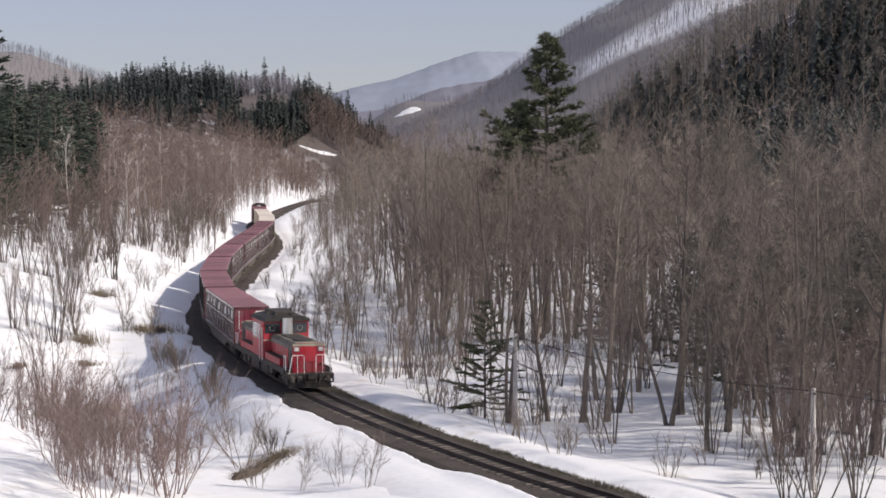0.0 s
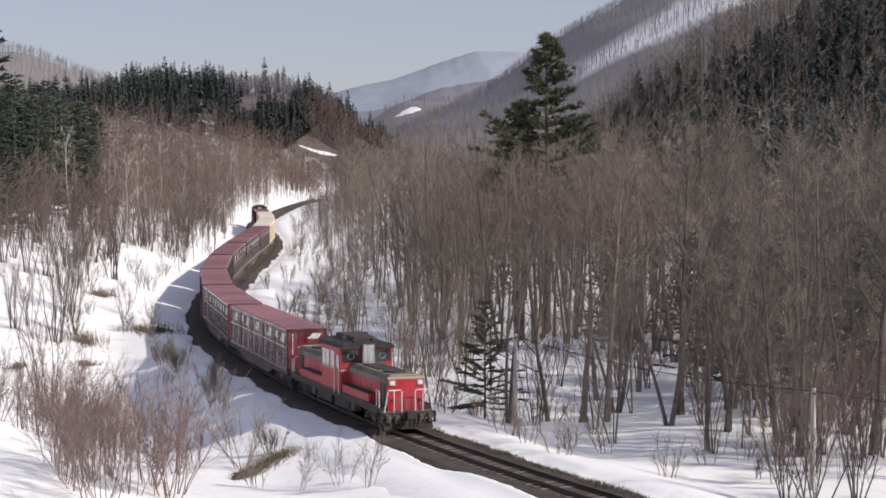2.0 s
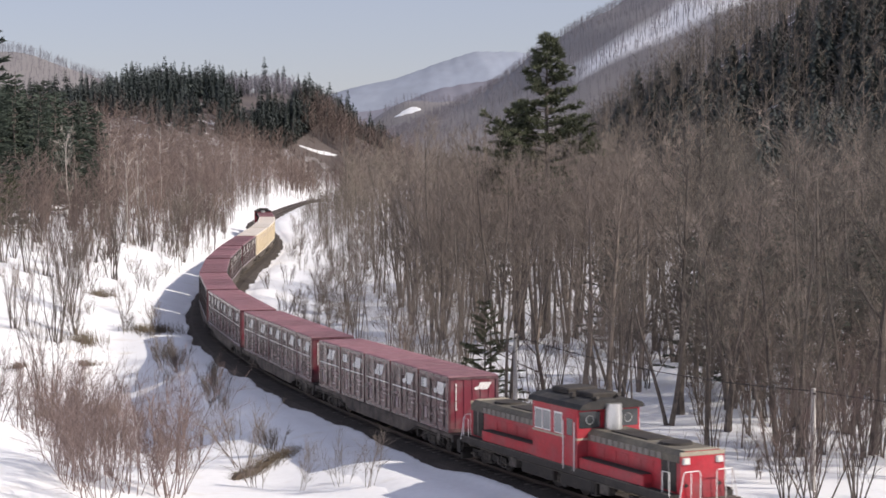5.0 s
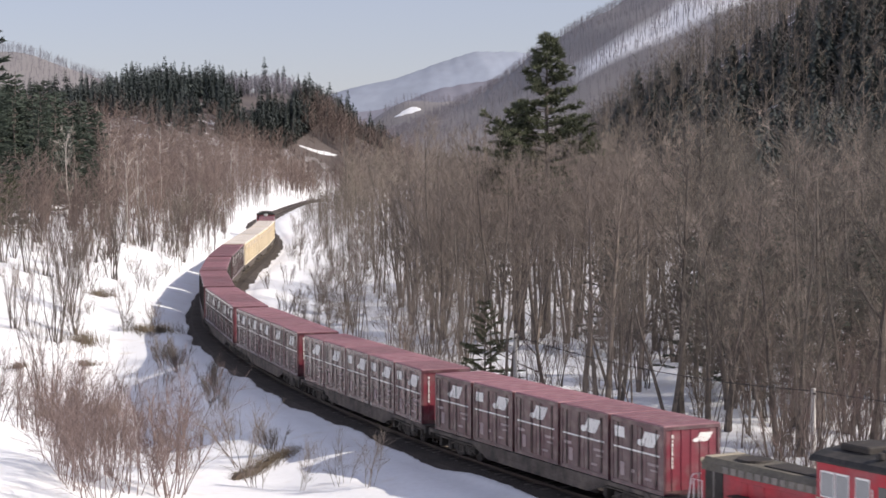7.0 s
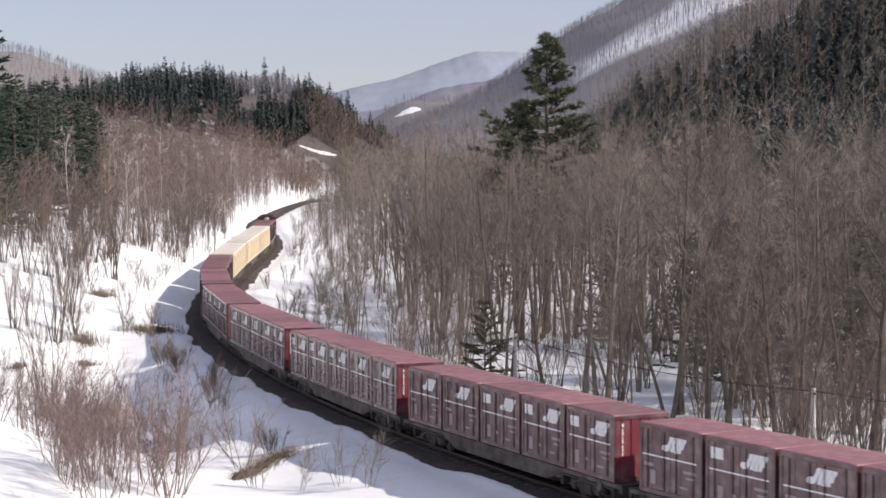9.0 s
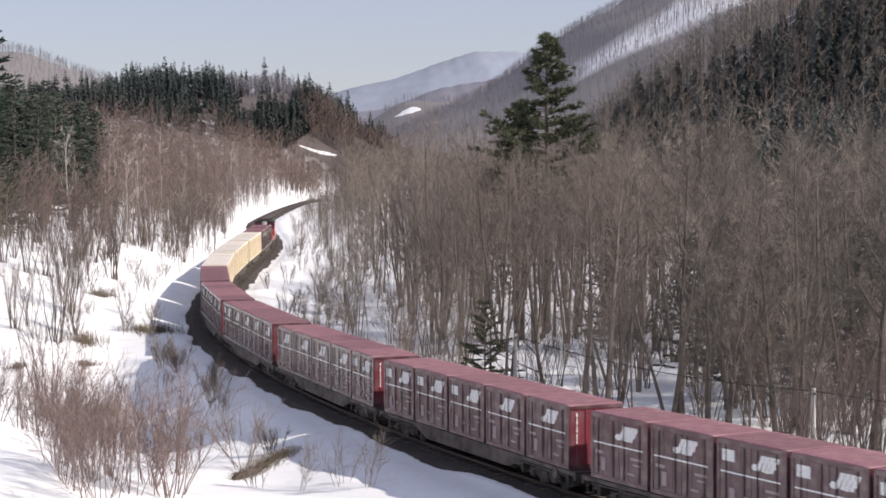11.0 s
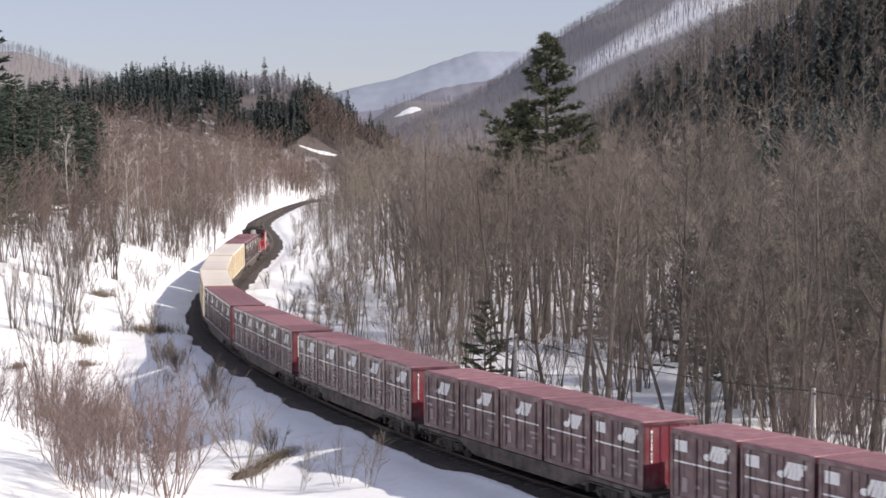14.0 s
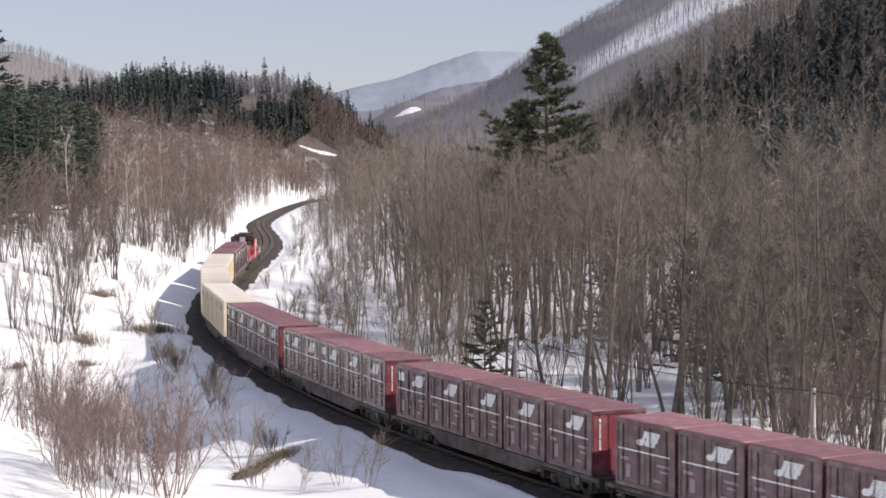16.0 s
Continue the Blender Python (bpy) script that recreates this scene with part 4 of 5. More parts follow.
def conifer_meshes(seed, height, radius, width, whorls=16, arms=6, clumps=7, needles=5, start=0.12, droop=-0.12, uneven=0.25, fluff=1.0):
    r = random.Random(seed)
    trunk, crown = Mesh(), Mesh()
    trunk.tube([(0, 0, -0.5), (0, 0, height * 0.5), (0, 0, height)], [radius * 1.15, radius * 0.6, 0.02], 7, cap=False)
    for w in range(whorls):
        f = start + (0.985 - start) * (w + r.uniform(-0.3, 0.3)) / whorls
        for a in range(arms):
            az = w * 1.1 + a * 6.2832 / arms + r.uniform(-0.5, 0.5)
            f = min(0.985, start + (0.985 - start) * (w + r.uniform(-0.6, 0.6)) / whorls)
            length = width * (1 - f) ** 0.8 * r.uniform(1 - uneven, 1 + uneven) + 0.25
            out = Vector((math.cos(az), math.sin(az), droop + 0.45 * f + r.uniform(-0.22, 0.22)))
            q = limb(trunk, r, (0, 0, height * max(f, 0.05)), out, length, 0.05 * radius / 0.2 * (1 - f) + 0.012, 3, 2, 0.03)
            n = max(2, round(clumps * min(1.0, 0.15 + length / width)))
            for c in range(n):
                p, d = along(q, 0.2 + 0.8 * (c + r.random()) / n)
                for _ in range(needles):
                    v = around(r, d, 0.9)
                    v.z = v.z * 0.45 + 0.05
                    crown.spike(p - v * 0.1, p + v * r.uniform(0.35, 0.8) * (0.5 + 0.5 * length / width) * fluff, r.uniform(0.05, 0.1) * fluff)
    return trunk, crown


def conifer(name, seed, label, group, needle=None, **shape):
    t, c = conifer_meshes(seed, **shape)
    ob = tagged(new(name), label, "conifer", group)
    part("trunk", t, BARK_DARK, ob)
    part("crown", c, needle or NEEDLE, ob)
    return ob


def tall_pine(seed, height=25.6):
    """An old pine: bare below, long irregular boughs with upturned needle plumes."""
    r = random.Random(seed)
    trunk, crown = Mesh(), Mesh()
    trunk.tube([(0, 0, -0.5), (0.1, 0, height * 0.4), (-0.05, 0.1, height * 0.75), (0, 0, height)], [0.36, 0.27, 0.14, 0.02], 8, cap=False)
    for k in range(84):
        f = 0.57 + 0.42 * (k + r.random()) / 84
        az = k * 2.4 + r.uniform(-0.7, 0.7)
        length = float(np.interp(f, (0.5, 0.62, 0.72, 0.85, 0.95, 1.0), (8.2, 6.6, 3.8, 2.2, 0.9, 0.25))) * r.uniform(0.55, 1.15)
        q = limb(trunk, r, (0, 0, height * f), Vector((math.cos(az), math.sin(az), r.uniform(-0.22, 0.2) + 0.3 * (f - 0.6))), length, 0.07 * (1.15 - f) + 0.015, 4, 3, 0.07)
        n = 4 + int(length * 2.2)
        for c in range(n):
            p, d = along(q, 0.3 + 0.7 * (c + r.random()) / n)
            p = p + Vector((r.gauss(0, 0.22), r.gauss(0, 0.22), r.gauss(0.05, 0.1)))
            for _ in range(13):
                v = around(r, d + Vector((0, 0, 0.35)), 1.1)
                v.z *= 0.7
                crown.spike(p - v * 0.12, p + v * r.uniform(0.35, 0.75), r.uniform(0.05, 0.1))
    ob = tagged(new("tall_pine"), "tall dark green pine with layered branches above the bare wood", "conifer", "tall pines")
    part("trunk", trunk, BARK_DARK, ob)
    part("crown", crown, PINE, ob)
    return ob


def scatter(n, box, keep, gap, seed, tries=40):
    """Places on the ground, at least gap apart, where keep(x, y, u) holds."""
    r = np.random.RandomState(seed)
    x = r.uniform(box[0], box[1], n * tries)
    y = r.uniform(box[2], box[3], n * tries)
    u, _ = beside(x, y)
    cells, out = {}, []
    for a, b, c in zip(x, y, u):
        if not keep(a, b, c):
            continue
        k = (int(a // gap), int(b // gap))
        if any((a - p) ** 2 + (b - q) ** 2 < gap * gap for i in (-1, 0, 1) for j in (-1, 0, 1) for p, q in cells.get((k[0] + i, k[1] + j), ())):
            continue
        cells.setdefault(k, []).append((a, b))
        out.append((a, b))
        if len(out) == n:
            break
    p = np.array(out)
    return [(a, b, c) for (a, b), c in zip(out, land(p[:, 0], p[:, 1]))] if len(out) else []


def plant(kinds, spots, seed, low=0.85, high=1.15):
    """Stands copies of the kinds of thing on the spots."""
    r, used = random.Random(seed), set()
    for x, y, z in spots:
        ob = kinds[r.randrange(len(kinds))]
        m = pose(x, y, z, r.uniform(-2, 2), r.uniform(-2, 2), r.uniform(0, 360))
        if ob in used:
            ob = copy_thing(ob, m)
        used.add(ob)
        k = r.uniform(low, high)
        ob.matrix_basis = m @ Matrix.Diagonal((k, k, k * r.uniform(0.92, 1.1), 1))
    for ob in kinds:
        if ob not in used:
            for o in (*ob.children_recursive, ob):
                bpy.data.objects.remove(o)


def woods(name, label, models, spots, seed, material, low=0.8, high=1.2, category="woods"):
    """Many far trees in one mesh."""
    r = np.random.RandomState(seed)
    vs, fs, count = [], [], 0
    base = []
    for m in models:
        tri = []
        for f in m.f:
            tri += [(f[0], f[i], f[i + 1]) for i in range(1, len(f) - 1)]
        base.append((np.array(m.v), np.array(tri)))
    for x, y, z in spots:
        v, f = base[r.randint(len(base))]
        a, k = r.rand() * 6.283, r.uniform(low, high)
        c, s = math.cos(a) * k, math.sin(a) * k
        vs.append(np.stack([v[:, 0] * c - v[:, 1] * s + x, v[:, 0] * s + v[:, 1] * c + y, v[:, 2] * k * r.uniform(0.9, 1.1) + z], -1))
        fs.append(f + count)
        count += len(v)
    v, f = np.concatenate(vs), np.concatenate(fs)
    me = bpy.data.meshes.new(name)
    me.vertices.add(len(v)), me.loops.add(len(f) * 3), me.polygons.add(len(f))
    me.vertices.foreach_set("co", v.ravel().astype(np.float32))
    me.loops.foreach_set("vertex_index", f.ravel().astype(np.int32))
    me.polygons.foreach_set("loop_start", np.arange(0, len(f) * 3, 3, dtype=np.int32))
    me.update(calc_edges=True)
    me.materials.append(material)
    return tagged(new(name, me), label, category, kind="stuff")


def far_bare(seed, height, limbs=12, twigs=6, thin=1.0, trunk=0.13, reach=0.26):
    """A leafless tree for woods seen from far off."""
    r = random.Random(seed)
    m = Mesh()
    m.tube([(0, 0, -0.5), (r.uniform(-0.3, 0.3), r.uniform(-0.3, 0.3), height * 0.5), (r.uniform(-0.6, 0.6), r.uniform(-0.6, 0.6), height)], [trunk, trunk * 0.6, 0.02], 3, cap=False)
    for k in range(limbs):
        f = 0.2 + 0.76 * (k + r.random()) / limbs
        az = k * 2.4 + r.uniform(-0.4, 0.4)
        p = Vector((0, 0, height * f))
        d = Vector((math.cos(az), math.sin(az), r.uniform(0.8, 1.8))).normalized()
        L = height * reach * (1.2 - 0.7 * f) * r.uniform(0.7, 1.2)
        m.spike(p, p + d * L, 0.045 * thin)
        for i in range(twigs):
            q = p + d * L * r.uniform(0.15, 0.98)
            m.spike(q, q + around(r, d, 0.85) * r.uniform(0.8, 1.9), 0.03 * thin)
    return m


def far_conifer(seed, height, width, tiers=13, boughs=10):
    """A spruce or fir for woods seen from far off: tiers of broad drooping boughs."""
    r = random.Random(seed)
    m = Mesh()
    m.tube([(0, 0, -0.5), (0, 0, height)], [0.16, 0.02], 3, cap=False)
    lean = r.uniform(-0.3, 0.3)
    for w in range(tiers):
        f = 0.04 + 0.9 * w / tiers
        wide = width * (1 - f) ** 0.75 * r.uniform(0.8, 1.15) + 0.12
        for k in range(boughs):
            a = w * 1.3 + k * 6.2832 / boughs + r.uniform(-0.4, 0.4)
            reach = wide * r.uniform(0.65, 1.2)
            out, across = Vector((math.cos(a), math.sin(a), 0)), Vector((-math.sin(a), math.cos(a), 0))
            root = Vector((lean * f, 0, height * (f + r.uniform(0.0, 1.3 / tiers))))
            tip = root + out * reach + Vector((0, 0, reach * r.uniform(-0.75, -0.2)))
            mid = root.lerp(tip, 0.55) + Vector((0, 0, 0.12 * reach))
            side = across * (wide * r.uniform(1.9, 3.2) / boughs) - Vector((0, 0, 0.12 * reach))
            b = len(m.v)
            m.v += [tuple(root), tuple(mid + side), tuple(tip), tuple(mid - side)]
            m.f += [(b, b + 1, b + 2), (b, b + 2, b + 3)]
    return m


def mountain_tree(seed, height):
    """A leafless crown a few strokes wide, for slopes over a kilometre away."""
    r = random.Random(seed)
    m = Mesh()
    m.spike((0, 0, -0.5), (r.uniform(-0.5, 0.5), 0, height * 0.5), 0.2)
    for k in range(11):
        az, f = k * 2.4, 0.25 + 0.6 * k / 11
        p = Vector((0, 0, height * f))
        m.spike(p, p + Vector((math.cos(az) * 2.6, math.sin(az) * 2.6, r.uniform(1.4, 3.4))), 0.17)
    return m


def strip_tree(seed, height):
    """A slender leafless trunk with a few short branches."""
    r = random.Random(seed)
    m = Mesh()
    m.spike((0, 0, -0.5), (r.uniform(-0.8, 0.8), 0, height), 0.26)
    for k in range(4):
        az, p = r.uniform(0, 6.28), Vector((0, 0, height * r.uniform(0.35, 0.8)))
        m.spike(p, p + Vector((math.cos(az) * 1.2, math.sin(az) * 1.2, 2.0)), 0.12)
    return m


def ridge(name, label, y, deep, profile, material):
    """A far mountain range standing across the valley's end: pairs of x and crest height."""
    xs = np.linspace(profile[0][0], profile[-1][0], 240)
    hs = np.interp(xs, [p[0] for p in profile], [p[1] for p in profile]) + 3.0 * waves(xs, 0 * xs, 160, 9) + 1.2 * waves(xs, 0 * xs, 45, 10)
    v, f = [], []
    for x, h in zip(xs, hs):
        for o, k in ((-1.0, 0.0), (-0.6, 0.45), (-0.25, 0.82), (0.0, 1.0), (0.5, 0.6), (1.0, 0.0)):
            v.append((x + 25 * math.sin(x * 0.01 + k * 9), y + deep * o, -5 + (h + 5) * k))
    for i in range(len(xs) - 1):
        for j in range(5):
            a = i * 6 + j
            f.append((a, a + 6, a + 7, a + 1))
    me = bpy.data.meshes.new(name)
    me.from_pydata(v, [], f)
    me.materials.append(material)
    me.shade_smooth()
    tagged(new(name, me), label, "mountains", kind="structure")


def utility_line():
    """Low poles in the edge of the wood with one cable."""
    tops = []
    for x, y, h in ((3.9, 94.0, 5.0), (16.1, 75.7, 4.5), (34.0, 66.0, 4.0)):
        z = land(x, y).item()
        ob = tagged(new("utility_pole"), "pale weathered utility pole standing at the edge of the wood", "pole", "utility poles")
        ob.matrix_basis = pose(x, y, z)
        part("shaft", Mesh().tube([(0, 0, -0.5), (0, 0, h)], [0.15, 0.1], 10), POLE, ob)
        part("bracket", Mesh().box(-0.05, 0.05, -0.3, 0.3, h - 0.25, h - 0.17), CABLE, ob)
        tops.append(Vector((x, y, z + h - 0.12)))
    pts = []
    for a, b in zip(tops, tops[1:]):
        for k in range(13):
            f = k / 12
            if k or not pts:
                pts.append(a.lerp(b, f) - Vector((0, 0, 0.45 * 4 * f * (1 - f))))
    tagged(new("overhead_cable", Mesh().tube(pts, [0.022] * len(pts), 5).data("overhead_cable", CABLE)), "thin black cable sagging between utility poles", "cable")


def grass_clump(seed, size=1.0):
    r = random.Random(seed)
    m = Mesh()
    for _ in range(260):
        a, d = r.uniform(0, 6.28), abs(r.gauss(0, 0.6)) * size
        p = Vector((math.cos(a) * d * 1.6, math.sin(a) * d, -0.1))
        m.spike(p, p + Vector((r.gauss(0, 0.3), r.gauss(0, 0.3), r.uniform(0.3, 0.8) * size)), 0.025)
    return m


def earth_patch():
    """A thawed lip under the bush on the embankment's foot, with dead grass hanging over it."""
    v, f, n = [], [], 28
    r = random.Random(4)
    spine = lambda g: (-9.5 + 1.6 * g - 0.3 * math.sin(3.1 * g), 79.0 + 5.6 * g)
    for i in range(n + 1):
        g = i / n
        x, y = spine(g)
        w = 0.5 * math.sin(math.pi * min(1.0, g * 1.02 + 0.02)) ** 0.6 + 0.02
        for o, h in ((-1.0, -0.08), (-0.6, 0.05), (-0.1, 0.12), (0.4, 0.16), (1.0, -0.08)):
            px, py = x + o * w, y - o * w * 0.25
            v.append((px, py, land(px, py).item() + (h if 0 < i < n else -0.08) + r.uniform(-0.02, 0.03)))
    for i in range(n):
        for k in range(4):
            a = i * 5 + k
            f.append((a, a + 1, a + 6, a + 5))
    me = bpy.data.meshes.new("bare_earth")
    me.from_pydata(v, [], f)
    me.materials.append(EARTH)
    tagged(new("bare_earth", me), "patch of thawed brown earth under a bush, darkened for the hollow's shade", "earth", kind="structure")
    m = Mesh()
    for _ in range(1100):
        g = r.random() ** 0.7
        x, y = spine(g)
        x, y = x + r.gauss(0.2, 0.3) * (0.5 + g), y + r.gauss(0, 0.3)
        p = Vector((x, y, land(x, y).item() + 0.02))
        h = r.uniform(0.12, 0.5) * (0.3 + 0.9 * g)
        m.spike(p, p + Vector((r.gauss(-0.05, 0.3), r.gauss(-0.05, 0.25), h)), 0.012)
    tagged(new("hollow_grass", m.data("hollow_grass", STRAW)), "dull brown dead grass over a thawed hollow", "grass", kind="stuff")


def at(x, y):
    return (x, y, land(x, y).item())


def build_woods():
    wide = lambda x, y, m=8: abs(x) < 0.262 * y + m
    # the wood on the right of the line: the edge trees where they stand, then the rest
    tall = [bare_tree("bare_tree", 100 + k, "tall leafless broadleaved tree with grey-brown bark standing in snow", "tree", "leafless trees of the valley wood",
                      BARK_DARK if k % 3 == 0 else BARK, TWIG, height=13 + 0.8 * (k % 4), radius=0.16 + 0.025 * (k % 3), start=0.26 + 0.05 * (k % 3), limbs=22 + k % 3, reach=0.35, stems=(1, 2, 1, 3, 1, 2, 1)[k]) for k in range(7)]
    dusky = [bare_tree("bare_tree", 110 + k, "tall leafless tree with dark bark and olive-brown twigs darkened for the wood's shade", "tree", "leafless trees of the valley wood",
                       BARK_DARK, TWIG_SHADE, height=12.5 + 0.9 * k, radius=0.17 + 0.02 * k, start=0.24 + 0.05 * (k % 3), limbs=23, reach=0.36, stems=1 + k % 2) for k in range(4)]
    edge = [(12.9, 85.0), (7.7, 96.5), (3.6, 95.0), (5.9, 97.0), (9.0, 96.0), (14.6, 89.5), (16.6, 86.5), (17.2, 83.3), (10.4, 104.0), (13.5, 99.0), (18.5, 92.0),
            (21.0, 90.5), (15.9, 96.5), (12.0, 92.5), (20.8, 84.0)]
    far_enough = lambda x, y: all((x - a) ** 2 + (y - b) ** 2 > 7 for a, b in edge)
    pick = random.Random(8)
    open_wood = lambda x, y: (not (96 < y < 158 and 0.02 * y < x < 0.085 * y) or pick.random() < 0.2) and (y > 150 or x > 0.09 * y or pick.random() < 0.6) and (y > 122 or x > 0.15 * y or pick.random() < 0.28)
    deep = lambda x, y: x > (0.025 if y < 150 else -0.028) * y
    spots = scatter(140, (-30, 70, 90, 195), lambda x, y, u: u > 9 + 0.02 * (y - 84) and y > 92 - 0.1 * x and wide(x, y) and far_enough(x, y) and open_wood(x, y) and deep(x, y), 3.3, 21)
    # trees added outside the view, only to throw shade into the wood
    shade_casters = scatter(8, (18, 60, 52, 112), lambda x, y, u: u > 10 and x > 0.262 * y + 2 and x < 0.262 * y + 34, 4.0, 51)
    spots += scatter(25, (-4, 17, 130, 149), lambda x, y, u: u > 14 and -0.01 * y < x < 0.11 * y, 2.8, 90)
    all_spots = [at(*e) for e in edge] + spots + shade_casters
    # two in three trees towards the right take the shade-darkened twigs
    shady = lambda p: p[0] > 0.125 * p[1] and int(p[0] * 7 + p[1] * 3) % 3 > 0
    plant(tall, [p for p in all_spots if not shady(p)], 31)
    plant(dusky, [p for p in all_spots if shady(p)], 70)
    young = [bare_tree("young_bare_tree", 140 + k, "slender young leafless tree rising from the snow", "tree", "young trees of the valley wood",
                       BARK, TWIG, height=6.5 + 1.2 * k, radius=0.05 + 0.012 * k, start=0.22, limbs=11, reach=0.26, subs=3, twigs=5, stems=(1, 3, 2, 2)[k]) for k in range(4)]
    spots = scatter(130, (-12, 45, 78, 135), lambda x, y, u: u > 6.0 and y > 92 - 0.7 * x and wide(x, y) and open_wood(x, y), 1.5, 22) + scatter(64, (-24, 10, 98, 240), lambda x, y, u: 6.0 < u < 30 and -0.055 * y < x < 0.03 * y, 1.9, 52)
    plant(young, spots, 32, 0.75, 1.15)
    models = [far_bare(200 + k, 12 + 0.8 * k, 11, 5, 1.15) for k in range(6)]
    spots = scatter(1200, (-40, 190, 185, 620), lambda x, y, u: u > 9 and x > (-0.043 if y < 330 else -0.056) * y and wide(x, y, 14) and (x < 0.17 * y or y > 330 or pick.random() < 0.45), 4.4, 23)
    woods("valley_bare_wood", "grey-brown leafless wood covering the valley floor", models, spots, 41, TWIG)
    clearing = lambda x, y: -61 < x < -42 and 717 < y < 723
    # left slope
    slim = [far_bare(220 + k, 8.5 + 0.8 * k, 8, 5, 1.15, 0.07, 0.32) for k in range(6)]
    spots = scatter(1950, (-190, -20, 185, 680), lambda x, y, u: u < (-15 if y < 235 else -8) - 4 * math.sin(y * 0.05) and wide(x, y, 6) and not (-x > 0.196 * y and y < 310) and not (x < -88 and y > 652), 3.2, 24) + scatter(110, (-66, -8, 600, 770), lambda x, y, u: wide(x, y, 6) and not clearing(x, y), 3.4, 61)
    woods("hillside_bare_wood", "reddish-brown leafless wood on the snowy hillside", slim, spots, 42, TWIG_RED)
    spots = scatter(90, (-62, -34, 180, 225), lambda x, y, u: -x > 0.19 * y and wide(x, y, 4), 2.0, 73)
    front = scatter(150, (-61, -36, 640, 714), lambda x, y, u: abs(u) > 5, 1.9, 93) + scatter(34, (-60, -42, 713, 719.5), lambda x, y, u: True, 0.8, 95)
    woods("slope_foot_scrub", "thin leafless saplings on the snow at the foot of the slope", slim, front, 94, TWIG_RED, 0.3, 0.5)
    woods("slope_bare_scrub", "low reddish-brown leafless wood before the spruces", slim, spots, 74, TWIG_RED, 0.55, 0.85)
    pale = [far_bare(240 + k, 9 + k, 7, 4, 0.8, 0.1, 0.22) for k in range(4)]
    spots = scatter(240, (-170, -28, 190, 620), lambda x, y, u: u < -12 and wide(x, y, 4) and not (-x > 0.196 * y and y < 310), 6, 56)
    woods("hillside_birch_wood", "pale-stemmed birches among the brown hillside wood", pale, spots, 57, BIRCH)
    white = bare_tree("white_birch", 150, "pale white birch standing before dark spruces", "tree", "white birches", BIRCH, BIRCH, height=10.0, radius=0.12, start=0.2, limbs=22, reach=0.22, subs=3, twigs=4)
    white.matrix_basis = pose(*at(-47.2, 222.0)) @ Matrix.Diagonal((1.15, 1.15, 1.25, 1))
    spots = scatter(420, (-40, -10, 240, 600), lambda x, y, u: u > 8.5 and x < -0.042 * y, 2.3, 65) + scatter(210, (-62, -20, 195, 520), lambda x, y, u: -17 < u < -6 and math.sin(y * 0.11) + math.sin(x * 0.4) > -0.7, 2.0, 80)
    woods("lineside_scrub", "low brown leafless scrub beside the distant line", slim, spots, 66, TWIG, 0.4, 0.62)
    # shrubs: a thicket near by, clumps along the slope, saplings by the wood
    thicket = [shrub(300 + k, 3.4 + 0.4 * k, 5 + k % 3, TWIG_NEAR, "tall leafless reddish-brown thicket shrub growing out of the snow", 0.4, branches=15, twigs=7, flare=1.0, lift=0.25, fine=0.68, bark=TWIG_NEAR) for k in range(5)]
    spots = scatter(17, (-27, -17.5, 93.5, 101), lambda x, y, u: u < -8 and wide(x, y, 1), 1.2, 25) + scatter(23, (-20, -9.5, 64, 82), lambda x, y, u: u < -7 and -0.225 * y < x < -0.142 * y, 1.0, 67)
    plant(thicket, spots, 33, 0.8, 1.15)
    lone = shrub(318, 3.4, 8, TWIG, "leafless bush standing over a thawed hollow in the snow", 0.7, branches=12, twigs=6, flare=0.8, lift=0.2, fine=0.8)
    lone.matrix_basis = pose(*at(-9.5, 82.6))
    plant([shrub(312 + k, 2.4 + 0.3 * k, 5, TWIG, "fine-twigged leafless bush on the snow", 0.5, branches=11, twigs=6, flare=0.9, lift=0.2, fine=0.6) for k in range(2)], [at(-4.4, 75.6), at(-3.3, 74.8), at(-6.4, 75.8)], 91, 0.8, 1.1)
    clumps = [shrub(320 + k, 3.8 + 0.9 * k, 6 + k, TWIG if k % 2 else TWIG_RED, "leafless multi-stemmed alder clump standing in the snow", 0.2, name="alder_clump", branches=11, twigs=5, category="tree", group="alder clumps", bark=BARK_DARK) for k in range(4)]
    side = scatter(42, (-30, 0, 100, 330), lambda x, y, u: 4.6 < u < 13 and x < -0.05 * y, 2.0, 58)
    plant([shrub(326 + k, 2.6 + 0.5 * k, 6, TWIG, "low leafless alder clump on the snow beside the line", 0.25, name="alder_clump", branches=9, twigs=5, category="tree", group="alder clumps") for k in range(2)], side, 59, 0.8, 1.2)
    corner = scatter(13, (13, 24, 70, 90), lambda x, y, u: u > 6.5 and x > 0.19 * y, 1.1, 60)
    slope = scatter(36, (-62, -26, 180, 335), lambda x, y, u: -30 < u < -9 and wide(x, y), 2.6, 69) + scatter(30, (-62, -26, 205, 330), lambda x, y, u: -15 < u < -6.5 and wide(x, y), 2.2, 96)
    spots = corner + slope + scatter(45, (-12, 40, 84, 130), lambda x, y, u: u > 7 and y > 88 - 0.4 * x and wide(x, y) and open_wood(x, y), 2.2, 53) + scatter(76, (-60, -16, 112, 225), lambda x, y, u: -40 < u < -10 and wide(x, y) and (x + 31) ** 2 + (y - 120) ** 2 > 70, 2.4, 28)
    plant(clumps, spots, 34, 0.8, 1.2)
    low = [shrub(340 + k, 1.3 + 0.35 * k, 5 + k, TWIG, "small leafless shrub poking out of the snow", 0.45, branches=6, twigs=3) for k in range(4)]
